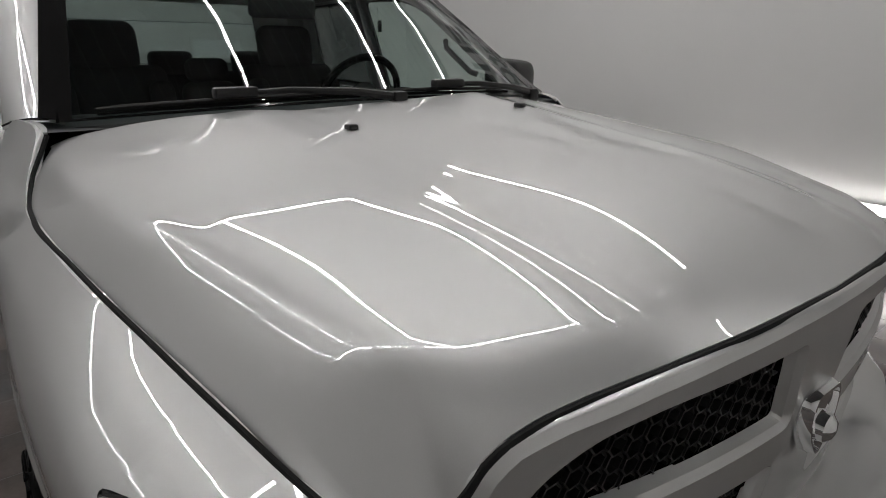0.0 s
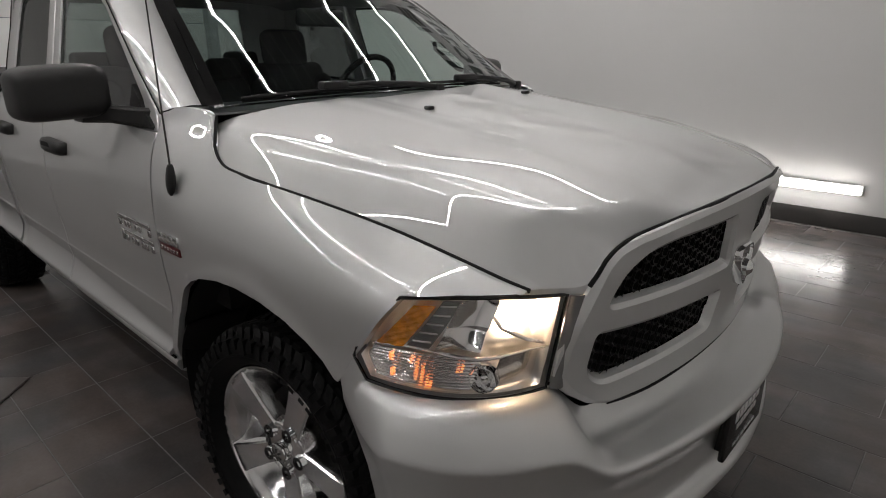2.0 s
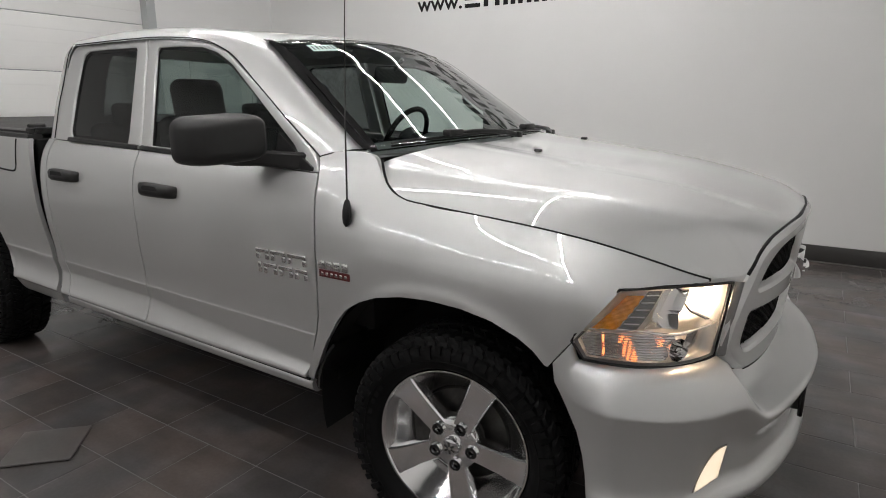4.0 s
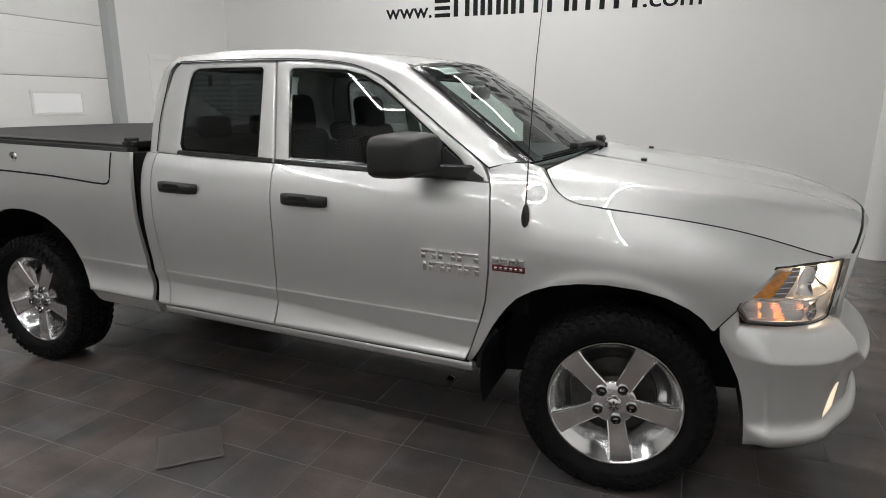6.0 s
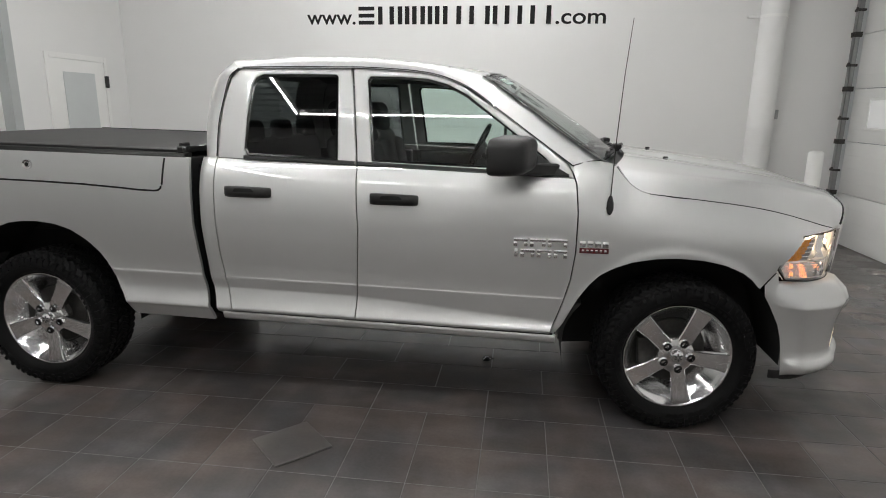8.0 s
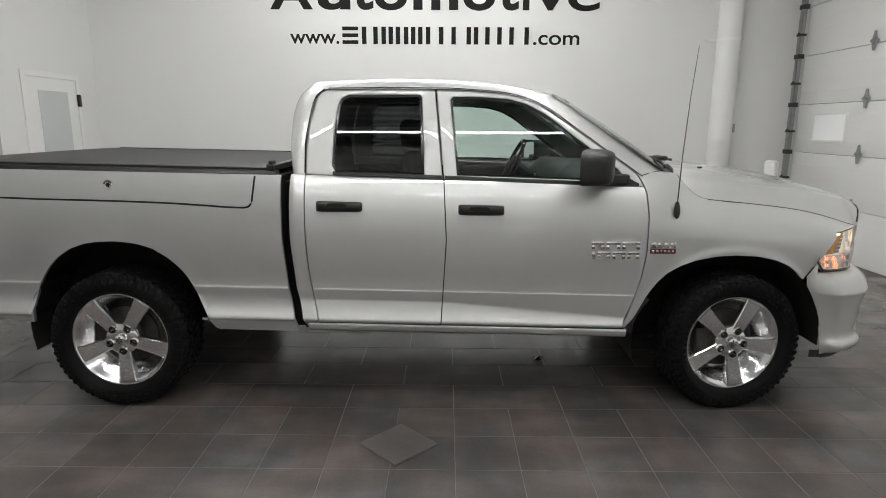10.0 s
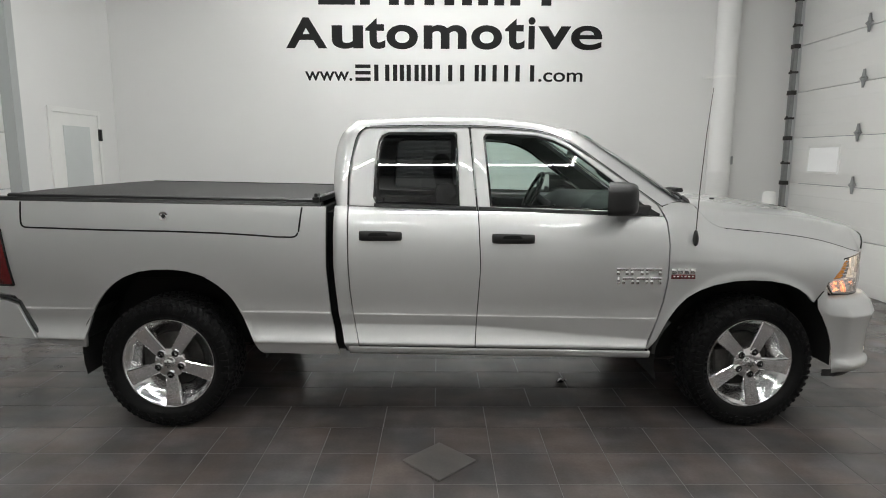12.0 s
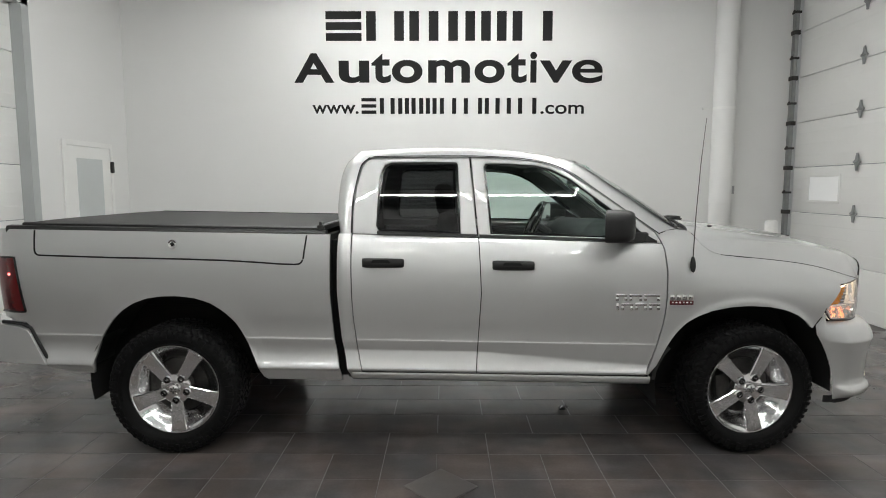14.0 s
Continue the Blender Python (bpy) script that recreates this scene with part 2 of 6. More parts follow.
def spline(knots):
    """A smooth function through (x, value) knots (monotone cubic)."""
    xs, ys = np.array([k[0] for k in knots], float), np.array([k[1] for k in knots], float)
    h, d = np.diff(xs), np.diff(ys) / np.diff(xs)
    m = np.zeros(len(xs))
    m[0], m[-1] = d[0], d[-1]
    for i in range(1, len(xs) - 1):
        if d[i - 1] * d[i] > 0:
            w1, w2 = 2 * h[i] + h[i - 1], h[i] + 2 * h[i - 1]
            m[i] = (w1 + w2) / (w1 / d[i - 1] + w2 / d[i])

    def f(x):
        if x <= xs[0]:
            return float(ys[0] + m[0] * (x - xs[0]))
        if x >= xs[-1]:
            return float(ys[-1] + m[-1] * (x - xs[-1]))
        i = int(np.searchsorted(xs, x)) - 1
        t = (x - xs[i]) / h[i]
        return float((1 + 2 * t) * (1 - t) ** 2 * ys[i] + t * (1 - t) ** 2 * h[i] * m[i] + t * t * (3 - 2 * t) * ys[i + 1] + t * t * (t - 1) * h[i] * m[i + 1])
    return f


def resample(pts, n, closed=False):
    """n points at even steps along a polyline."""
    p = [Vector(q) for q in pts]
    if closed:
        p.append(p[0])
    acc = [0.0]
    for a, b in zip(p, p[1:]):
        acc.append(acc[-1] + (b - a).length)
    out = []
    for k in range(n):
        s = acc[-1] * k / (n if closed else n - 1)
        i = 0
        while i < len(acc) - 2 and acc[i + 1] < s:
            i += 1
        t = (s - acc[i]) / max(acc[i + 1] - acc[i], 1e-9)
        out.append(p[i].lerp(p[i + 1], t))
    return out


def rounded(corners, r, n=5):
    """A closed 2D outline with rounded corners; r may be a list of radii."""
    out, k = [], len(corners)
    for i in range(k):
        p, a, b = (Vector(corners[j % k]) for j in (i, i - 1, i + 1))
        rad = r[i] if isinstance(r, (list, tuple)) else r
        da, db = (a - p), (b - p)
        ra = min(rad, da.length * 0.45, db.length * 0.45)
        s, e = p + da.normalized() * ra, p + db.normalized() * ra
        for j in range(n + 1):
            t = j / n
            out.append(s.lerp(p, t).lerp(p.lerp(e, t), t))
    return out


def grid(name, fn, us, vs, mat, parent=None, label="", flip=False, thick=0.0):
    """A smooth sheet through fn(u, v); thick turns its rim in by that vector or length along the mean normal."""
    nu, nv = len(us), len(vs)
    verts = [Vector(fn(u, v)) for u in us for v in vs]
    faces = []
    for i in range(nu - 1):
        for j in range(nv - 1):
            q = (i * nv + j, (i + 1) * nv + j, (i + 1) * nv + j + 1, i * nv + j + 1)
            faces.append(q[::-1] if flip else q)
    if thick:
        rim = [i * nv for i in range(nu)] + [(nu - 1) * nv + j for j in range(1, nv)] + [i * nv + nv - 1 for i in range(nu - 2, -1, -1)] + [j for j in range(nv - 2, 0, -1)]
        base = len(verts)
        for r in rim:
            verts.append(verts[r].copy())
        for r in rim:
            verts.append(verts[r] + Vector(thick))
        k = len(rim)
        for a in range(k):
            b = (a + 1) % k
            q = (base + a, base + b, base + k + b, base + k + a)
            faces.append(q if flip else q[::-1])
    me = mesh_of(name, verts, faces, mat)
    return add(name, me, parent, label)


def steps(a, b, n):
    return [a + (b - a) * i / (n - 1) for i in range(n)]

# ---- the room ----
X0, X1, Y0, Y1, ZC = -6.72, 3.24, -8.2, 4.56, 5.2


def wall(name, x0, x1, y0, y1, z0=0.0, z1=ZC, mat=WALL, label="plain white painted wall"):
    return tagged(part(name, box_bm(x0, x1, y0, y1, z0, z1), mat, None, smooth=False), label, "wall", kind="structure")


wall("wall_north", X0 - 0.2, X1 + 0.2, Y1, Y1 + 0.2, label="white painted showroom wall with black lettering")
# bay added on the west side so that the doors mirror a darker room
XW = -9.2
wall("wall_south", XW - 0.2, X1 + 0.2, Y0 - 0.2, Y0, label="plain white wall behind the camera")
# west wall: a stretch with a door by the corner, then a recessed sectional door
wall("wall_west", X0 - 0.2, X0, 2.56, Y1, label="white wall with a flush door beside the corner")
wall("wall_return", X0 - 0.20, X0, 2.44, 2.56, mat=WALL_GREY, label="grey painted return of the wall beside the sectional door")
wall("wall_west_south", XW - 0.2, XW, Y0, -1.3, label="white far wall of the added bay")
wall("wall_west_return", XW - 0.2, X0, -1.3, -1.2, label="white side wall of the added bay")
wall("wall_west_header", X0 - 0.40, X0 - 0.20, -1.2, 2.56, 3.75, ZC, label="white wall over the sectional door")
wall("wall_west_head", X0 - 0.20, X0, -1.2, 2.56, 3.745, ZC, label="white wall over the sectional door")
# east wall with the wide sectional door
wall("wall_east_south", X1, X1 + 0.2, Y0, 0.6, label="white painted side wall")
wall("wall_east_header", X1, X1 + 0.2, 0.6, 4.44, 4.62, ZC, label="white wall over the sectional door")
wall("wall_east_north", X1, X1 + 0.2, 4.44, Y1, label="narrow white wall beside the door track")
bm = box_bm(XW - 0.2, X1 + 0.2, Y0 - 0.2, Y1 + 0.2, ZC, ZC + 0.2)
for k in range(int((Y1 - Y0) / 0.20)):
    y = Y0 + 0.1 + 0.20 * k
    box_bm(XW, X1, y - 0.012, y + 0.012, ZC - 0.05, ZC - 0.002, 0.004, 1, bm)
for f in bm.faces:
    if f.calc_center_median().z < ZC - 0.001:
        f.material_index = 1
ceil = part("ceiling", bm, CEILING, None, smooth=False)
ceil.data.materials.append(RIB_LIT)
tagged(ceil, "dark painted ribbed metal deck ceiling", "ceiling", kind="structure")

for nm, x0, x1, y0, y1 in (("baseboard", X0 + 0.002, X1 - 0.002, Y1 - 0.016, Y1 - 0.001), ("baseboard", X0 + 0.001, X0 + 0.015, 2.57, 2.98), ("baseboard", X0 + 0.001, X0 + 0.015, 4.13, Y1 - 0.02),
                           ("baseboard", XW + 0.002, X1 - 0.002, Y0 + 0.001, Y0 + 0.016)):
    bm = box_bm(x0, x1, y0, y1, 0.002, 0.165, 0.004, 2)
    tagged(part(nm, bm, BASE, None), "dark grey vinyl baseboard along the white wall", "baseboard", kind="structure")


def sectional_door(name, x, y0, y1, z1, face, panel, windows, label):
    """A sectional overhead door in the plane x, seen from the side that face points to."""
    d = empty(name, x, (y0 + y1) / 2, 0, label, "garage door", kind="structure")
    n = int(z1 / panel) + 1
    for k in range(n):
        za, zb = k * panel + 0.004, min((k + 1) * panel - 0.004, z1)
        if zb - za < 0.05:
            continue
        xa, xb = sorted((x, x - 0.045 * face))
        bm = box_bm(xa, xb, y0, y1, za, zb, 0.006, 2)
        # shallow pressed ribs
        for q in range(1, 4):
            zz = za + (zb - za) * q / 4
            xs = sorted((x + 0.0015 * face, x - 0.002 * face))
            box_bm(xs[0], xs[1], y0 + 0.02, y1 - 0.02, zz - 0.006, zz + 0.006, bm=bm)
        p = part("door_panel", bm, DOORWHITE, d)
        p.location = (-x, -(y0 + y1) / 2, 0)
    for ya, yb, za, zb in windows:
        bm = bmesh.new()
        xs = sorted((x + 0.012 * face, x - 0.01 * face))
        for a, b, c, e in ((ya - 0.035, yb + 0.035, za - 0.035, za), (ya - 0.035, yb + 0.035, zb, zb + 0.035), (ya - 0.035, ya, za, zb), (yb, yb + 0.035, za, zb)):
            box_bm(xs[0], xs[1], a, b, c, e, 0.004, 1, bm)
        w = part("window_frame", bm, DOORWHITE, d, "white plastic window frame")
        w.location = (-x, -(y0 + y1) / 2, 0)
        xs = sorted((x + 0.004 * face, x + 0.001 * face))
        g = part("pane", box_bm(xs[0], xs[1], ya, yb, za, zb), PANEGLOW, d, "pale window pane with a weak glow", smooth=False)
        g.location = (-x, -(y0 + y1) / 2, 0)
    return d


PANEL = 0.648
east = sectional_door("garage_door_1", X1 + 0.02, 0.62, 4.36, 4.6, -1, PANEL, [(3.32, 3.94, 1.48, 1.80)], "white sectional garage door with a small window and hinges")
for k in range(1, 7):
    bm = bmesh.new()
    z, y = k * PANEL + 0.03, 2.97
    vs = [bm.verts.new((X1 - 0.012, y + dy, z + dz)) for dy, dz in ((-0.07, 0), (-0.03, 0.03), (-0.012, 0.11), (0.012, 0.11), (0.03, 0.03), (0.07, 0), (0.03, -0.03), (0.012, -0.11), (-0.012, -0.11), (-0.03, -0.03))]
    f = bm.faces.new(vs)
    ex = bmesh.ops.extrude_face_region(bm, geom=[f])
    for v in ex["geom"]:
        if isinstance(v, bmesh.types.BMVert):
            v.co.x += 0.015
    tube_bm([(X1 - 0.02, y - 0.03, z), (X1 - 0.02, y + 0.03, z)], 0.012, 8, bm)
    h = part("hinge", bm, GALV, east, "galvanised steel hinge", smooth=False)
    h.location = (-X1 - 0.02, -2.49, 0)
# track of the east door
track = empty("door_track", X1 - 0.05, 4.40, 0, "galvanised steel vertical track with roller brackets", "door track", kind="structure")
bm = bmesh.new()
for a, b, c, e in ((X1 - 0.075, X1 - 0.070, 4.365, 4.435), (X1 - 0.075, X1 - 0.02, 4.365, 4.370), (X1 - 0.03, X1 - 0.0, 4.43, 4.436), (X1 - 0.075, X1 - 0.02, 4.43, 4.435)):
    box_bm(a, b, c, e, 0.02, 4.7, bm=bm)
r = part("rail", bm, GALV, track, smooth=False)
r.location = (-X1 + 0.05, -4.40, 0)
for k in range(1, 7):
    for dz in (0.0, 0.30):
        bm = box_bm(X1 - 0.085, X1 - 0.0, 4.345, 4.455, k * PANEL + dz - 0.03, k * PANEL + dz + 0.03 - (0.03 if dz else 0), 0.004, 1)
        tube_bm([(X1 - 0.09, 4.40, k * PANEL + dz), (X1 - 0.03, 4.40, k * PANEL + dz)], 0.02, 8, bm)
        b = part("roller_bracket", bm, STEEL, track, smooth=False)
        b.location = (-X1 + 0.05, -4.40, 0)

sectional_door("garage_door_2", X0 - 0.135, -1.2, 2.44, 3.745, 1, 0.64, [(1.43, 2.03, 1.505, 1.725)], "white sectional garage door with a small window in a grey recess")

# flush door near the corner
fd = empty("door_1", X0, 3.55, 0, "white flush door with a frosted glass panel, shut", "door", kind="structure")
for a, b, c, e in ((2.99, 3.06, 0.0, 2.27), (4.06, 4.12, 0.0, 2.27), (3.06, 4.06, 2.20, 2.27)):
    p = part("door_frame", box_bm(X0 + 0.002, X0 + 0.022, a, b, c, e, 0.003, 1), DOORWHITE, fd)
    p.location = (-X0, -3.55, 0)
p = part("door_leaf", box_bm(X0 + 0.001, X0 + 0.014, 3.066, 4.054, 0.01, 2.194, 0.002, 1), DOORWHITE, fd)
p.location = (-X0, -3.55, 0)
p = part("glass_panel", box_bm(X0 + 0.014, X0 + 0.02, 3.27, 3.85, 0.55, 2.04), material("frosted_pane", (0.60, 0.63, 0.63), 0.25, vary=0.04, scale=3), fd, "pale grey frosted glass panel", smooth=False)
p.location = (-X0, -3.55, 0)
p = part("hinge", box_bm(X0 + 0.012, X0 + 0.05, 4.05, 4.10, 1.86, 2.02, 0.004, 1), GLOSSBLACK, fd, "dark door closer")
p.location = (-X0, -3.55, 0)

# white duct pipe with its strap, and the post by the door
pipe = empty("duct_pipe", 2.20, 4.385, 0, "white painted round pipe standing against the wall", "pipe", kind="structure")
p = part("pipe_body", spin_bm([(0.0, 0.0), (0.155, 0.0), (0.155, 1.43), (0.158, 1.44), (0.158, 1.47), (0.155, 1.48), (0.155, ZC)], 40, axis="z"), WALL, pipe)
bm = spin_bm([(0.156, 2.79), (0.162, 2.79), (0.162, 2.825), (0.156, 2.825)], 40, axis="z")
box_bm(-0.30, -0.14, 0.02, 0.05, 2.79, 2.825, 0.004, 1, bm)
part("strap", bm, DOORWHITE, pipe, "white steel pipe strap")
part("valve_box", box_bm(0.16, 0.20, -0.02, 0.03, 1.56, 1.68, 0.005, 1), GALV, pipe)
post = empty("bollard", 2.69, 3.84, 0, "white painted round steel bollard with a domed cap", "bollard")
part("bollard_body", spin_bm([(0.085, 0.0), (0.085, 1.16), (0.078, 1.185), (0.05, 1.20), (0.0, 1.204)], 32, axis="z"), DOORWHITE, post)
part("bollard_base", spin_bm([(0.0, 0.012), (0.14, 0.012), (0.14, 0.0)], 32, axis="z"), DOORWHITE, post)

# low wall light
bar = empty("wall_light", -0.6, Y1 - 0.05, 0.38, "long white linear light on the wall, switched on", "wall light")
part("housing", box_bm(-1.24, 1.24, 0.0, 0.048, -0.045, 0.045, 0.006, 2), DOORWHITE, bar)
part("diffuser", box_bm(-1.225, 1.225, -0.03, 0.0, -0.038, 0.038, 0.008, 2), WALLTUBE, bar, "glowing white diffuser")


# ---- hung ceiling lights: a closed frame of straight linear lights and a single row beside the wall ----
def linear_light(x0, y0, x1, y1, z=LIGHT_Z, w=0.018, glow=None):
    d = Vector((x1 - x0, y1 - y0, 0))
    length, ang = d.length, math.atan2(d.y, d.x)
    ob = empty("linear_light", (x0 + x1) / 2, (y0 + y1) / 2, z, "white hanging linear light, switched on", "ceiling light", "linear lights of the ceiling frame")
    ob.rotation_euler = (0, 0, ang)
    h = length / 2
    part("housing", box_bm(-h, h, -w, w, 0.0, 0.075), DOORWHITE, ob, smooth=False)
    part("diffuser", box_bm(-h + 0.004, h - 0.004, -w + 0.003, w - 0.003, -0.016, -0.001), glow or TUBE, ob, "glowing white diffuser", smooth=False)
    for k in (-0.7, 0.7):
        part("hanger", tube_bm([(h * k, 0, 0.08), (h * k, 0, ZC - z)], 0.003, 6), STEEL, ob)
    return ob


LX0, LX1, LXM = -4.36, 0.22, -2.07
ROWS_Y = (2.12, 0.32, -2.8, -6.2)
LIGHTS = []
for y in (3.5, *ROWS_Y):
    LIGHTS += [(LX0 + 0.05, y, LXM - 0.005, y), (LXM + 0.005, y, LX1 - 0.05, y)]
for x in (LX0, LX1):
    for a, b in zip(ROWS_Y, ROWS_Y[1:]):
        LIGHTS.append((x, a, x, b))
for seg in LIGHTS:
    linear_light(*seg, glow=TUBE_DIM if seg[1] == seg[3] == 3.5 else None)


# ---- lettering on the north wall ----
def text_mesh(words, x0, x1, z0, z1, bold=0.0):
    """A word of the built-in font stretched to a box in the wall's plane."""
    cu = bpy.data.curves.new("text", "FONT")
    cu.body, cu.extrude, cu.offset = words, 0.02, bold
    ob = new("text", cu)
    bpy.context.view_layer.update()
    me = bpy.data.meshes.new_from_object(ob.evaluated_get(bpy.context.evaluated_depsgraph_get()))
    bpy.data.objects.remove(ob)
    co = [v.co.copy() for v in me.vertices]
    ax, bx, ay, by = min(c.x for c in co), max(c.x for c in co), min(c.y for c in co), max(c.y for c in co)
    for v in me.vertices:
        v.co = (x0 + (v.co.x - ax) / (bx - ax) * (x1 - x0), -v.co.z * 0.15, z0 + (v.co.y - ay) / (by - ay) * (z1 - z0))
    return me


def bars(shape, x0, x1, z0, z1, t):
    """Plain bars that fill a letter's box, each a mesh of its own."""
    if shape == "h":
        zs = [z0 + (z1 - z0 - t) * k / 2 for k in range(3)]
        return [box_bm(x0, x1, -0.004, 0.0, z, z + t) for z in zs]
    n, w = {"i": 1, "u": 2, "m": 3}[shape], t * 1.25
    xs = [x0 + (x1 - x0 - w) * (k / (n - 1) if n > 1 else 0.5) for k in range(n)]
    return [box_bm(x, x + w, -0.004, 0.0, z0, z1) for x in xs]


SY = Y1 - 0.001
sign = empty("wall_lettering", -1.85, SY, 3.5, "black vinyl lettering in three lines on the white wall", "wall sign")


def sign_part(ob):
    ob.location = (1.85, 0, -3.5)
    return ob


for shape, a, b in (("h", -3.67, -3.14), ("u", -3.07, -2.51), ("m", -2.43, -1.71), ("m", -1.60, -0.99), ("i", -0.90, -0.76), ("i", -0.70, -0.064)):
    for bm in bars(shape, a, b, 3.819, 4.246, 0.115):
        sign_part(part("bar", bm, INK, sign, smooth=False))
WORD = (("A", -4.155, -3.55, 3.212, 3.642), ("u", -3.50, -3.06, 3.208, 3.535), ("t", -3.03, -2.68, 3.208, 3.64), ("o", -2.66, -2.17, 3.204, 3.545), ("m", -2.11, -1.39, 3.212, 3.545),
        ("o", -1.34, -0.85, 3.204, 3.545), ("t", -0.82, -0.47, 3.208, 3.64), ("i", -0.42, -0.32, 3.212, 3.66), ("v", -0.28, 0.0, 3.212, 3.535), ("e", -0.02, 0.448, 3.204, 3.545))
WORD = [(c, -4.155 + (p[0] - 521) * 4.603 / 545, -4.155 + (p[1] - 521) * 4.603 / 545, z0, z1) for (c, _, _, z0, z1), p in zip(WORD, (
    (521, 592), (600, 654), (658, 692), (694, 748), (758, 832), (840, 893), (898, 932), (938, 950), (955, 1012), (1012, 1066)))]
for c, a, b, z0, z1 in WORD:
    me = text_mesh(c, a, b, z0, z1, 0.028 if c != 'e' else 0.012)
    me.materials.append(INK)
    sign_part(add("letter", me, sign))
for words, a, b, z0, z1 in (("www.", -3.893, -3.20, 2.755, 2.888), (".com", -0.47, 0.181, 2.752, 2.888)):
    me = text_mesh(words, a, b, z0, z1, 0.012)
    me.materials.append(INK)
    sign_part(add("letters", me, sign))
u0, u1 = -3.155, -0.531
CELLS = [("h", 0.0, 0.085), ("u", 0.105, 0.19), ("m", 0.21, 0.31), ("m", 0.33, 0.43), ("i", 0.45, 0.47), ("i", 0.485, 0.575), ("u", 0.585, 0.69), ("u", 0.705, 0.79), ("i", 0.80, 0.885), ("u", 0.895, 1.0)]
for shape, a, b in CELLS:
    for bm in bars(shape, u0 + (u1 - u0) * a, u0 + (u1 - u0) * b, 2.755, 2.988, 0.05):
        sign_part(part("bar", bm, INK, sign, smooth=False))

# small bent metal clip lying on the floor
clip = empty("metal_clip", -1.006, -0.226, 0.0, "small bent dark metal clip lying on the floor under the truck", "clip")
part("clip_body", box_bm(-0.034, 0.012, -0.016, 0.016, 0.0, 0.018, 0.005, 1), GLOSSBLACK, clip)
part("clip_wire", tube_bm([(-0.03, -0.014, 0.012), (-0.012, -0.018, 0.034), (0.012, -0.012, 0.030), (0.040, 0.004, 0.010), (0.016, 0.016, 0.006), (-0.02, 0.012, 0.022)], 0.0035, 6), CHROME, clip, "bright bent wire")

# square inlay tile set cornerwise, drawn slightly raised
bm = box_bm(-0.148, 0.148, -0.148, 0.148, 0.0, 0.008, 0.003, 1)
pl = part("floor_plate", bm, slate("plate_tile", (0.105, 0.101, 0.099), (0.135, 0.112, 0.102), 0.33), None)
pl.matrix_basis = pose(-1.918, -1.40, 0.003, 0, 0, 45)
tagged(pl, "grey square inlay tile set cornerwise in the floor, drawn slightly raised", "floor tile")

# ---- the pickup truck (front towards +x, passenger side towards -y) ----
truck = empty("pickup_truck", 0, 0, 0, "silver crew-cab pickup truck with chrome wheels, headlights on", "pickup truck")


def rk(x):
    return 0.016 * (x + 1.5)


DOOR_W = spline([(0.44, 0.895), (0.470, 0.915), (0.495, 0.930), (0.508, 0.950), (0.530, 0.958), (0.57, 0.961), (0.62, 0.9625), (0.68, 0.9625), (0.708, 0.9622), (0.714, 0.9606), (0.76, 0.9625), (0.85, 0.974),
                 (0.95, 0.984), (1.05, 0.988), (1.15, 0.984), (1.22, 0.973), (1.28, 0.956), (1.33, 0.930), (1.37, 0.900)])
BED_W = spline([(0.40, 0.922), (0.44, 0.937), (0.50, 0.962), (0.514, 0.968), (0.522, 0.979), (0.530, 0.9795), (0.56, 0.965), (0.60, 0.952), (0.62, 0.949), (0.64, 0.949), (0.68, 0.956), (0.708, 0.9612), (0.716, 0.9588), (0.76, 0.961), (0.85, 0.974),
                (0.95, 0.986), (1.05, 0.993), (1.15, 0.995), (1.25, 0.992), (1.33, 0.985), (1.42, 0.965)])
ROCK_W = spline([(0.43, 0.905), (0.45, 0.932), (0.462, 0.950), (0.478, 0.958), (0.495, 0.961), (0.506, 0.955)])
GAP_Y = spline([(-0.61, 0.884), (-0.50, 0.868), (-0.42, 0.845), (-0.36, 0.835), (-0.33, 0.858), (-0.30, 0.881), (-0.25, 0.896), (-0.2, 0.903), (-0.1, 0.904), (0, 0.896), (0.1, 0.882), (0.2, 0.868), (0.3, 0.852), (0.4, 0.832), (0.5, 0.81), (0.6, 0.784), (0.7, 0.757), (0.76, 0.740)])
GAP_Z = spline([(-0.61, 1.386), (-0.50, 1.397), (-0.42, 1.394), (-0.36, 1.378), (-0.33, 1.335), (-0.30, 1.298), (-0.25, 1.263), (-0.2, 1.247), (-0.1, 1.237), (0, 1.227), (0.1, 1.216), (0.2, 1.204), (0.3, 1.190), (0.4, 1.172), (0.5, 1.149), (0.6, 1.121), (0.7, 1.092), (0.76, 1.078)])

# the fender's upper edge as even curves
EDGE_X = np.linspace(-0.2, 0.76, 40)
EDGE_Y, EDGE_Z = [np.polyfit(EDGE_X, [g(x) for x in EDGE_X], 4) for g in (GAP_Y, GAP_Z)]


def lip(x, z, cx, cz, r, high=0.009):
    """A soft outward flare round a wheel opening."""
    d = math.hypot(x - cx, z - cz) - r
    return high * math.exp(-(max(d, 0) / 0.032) ** 2) * (1 if z > cz - 0.1 else math.exp(-((cz - 0.1 - z) / 0.1) ** 2))


def door_skin(x, z):
    """The door's skin, with the upward-facing flare above the sill that dies out towards the front."""
    zz = z + rk(x)
    k = min(max((x + 1.69) / 1.04, 0), 1)
    zf = 0.645 - 0.070 * k
    top = min(max((0.706 - zz) / (0.706 - zf), 0), 1)
    f = min(max((zf - zz) / (zf - 0.528), 0), 1)
    return DOOR_W(zz) - 0.013 * top + (0.040 - 0.012 * k) * f * (0.30 + 0.70 * f) * (1 if zz > 0.528 else max(0, 1 - 10 * (0.528 - zz)))


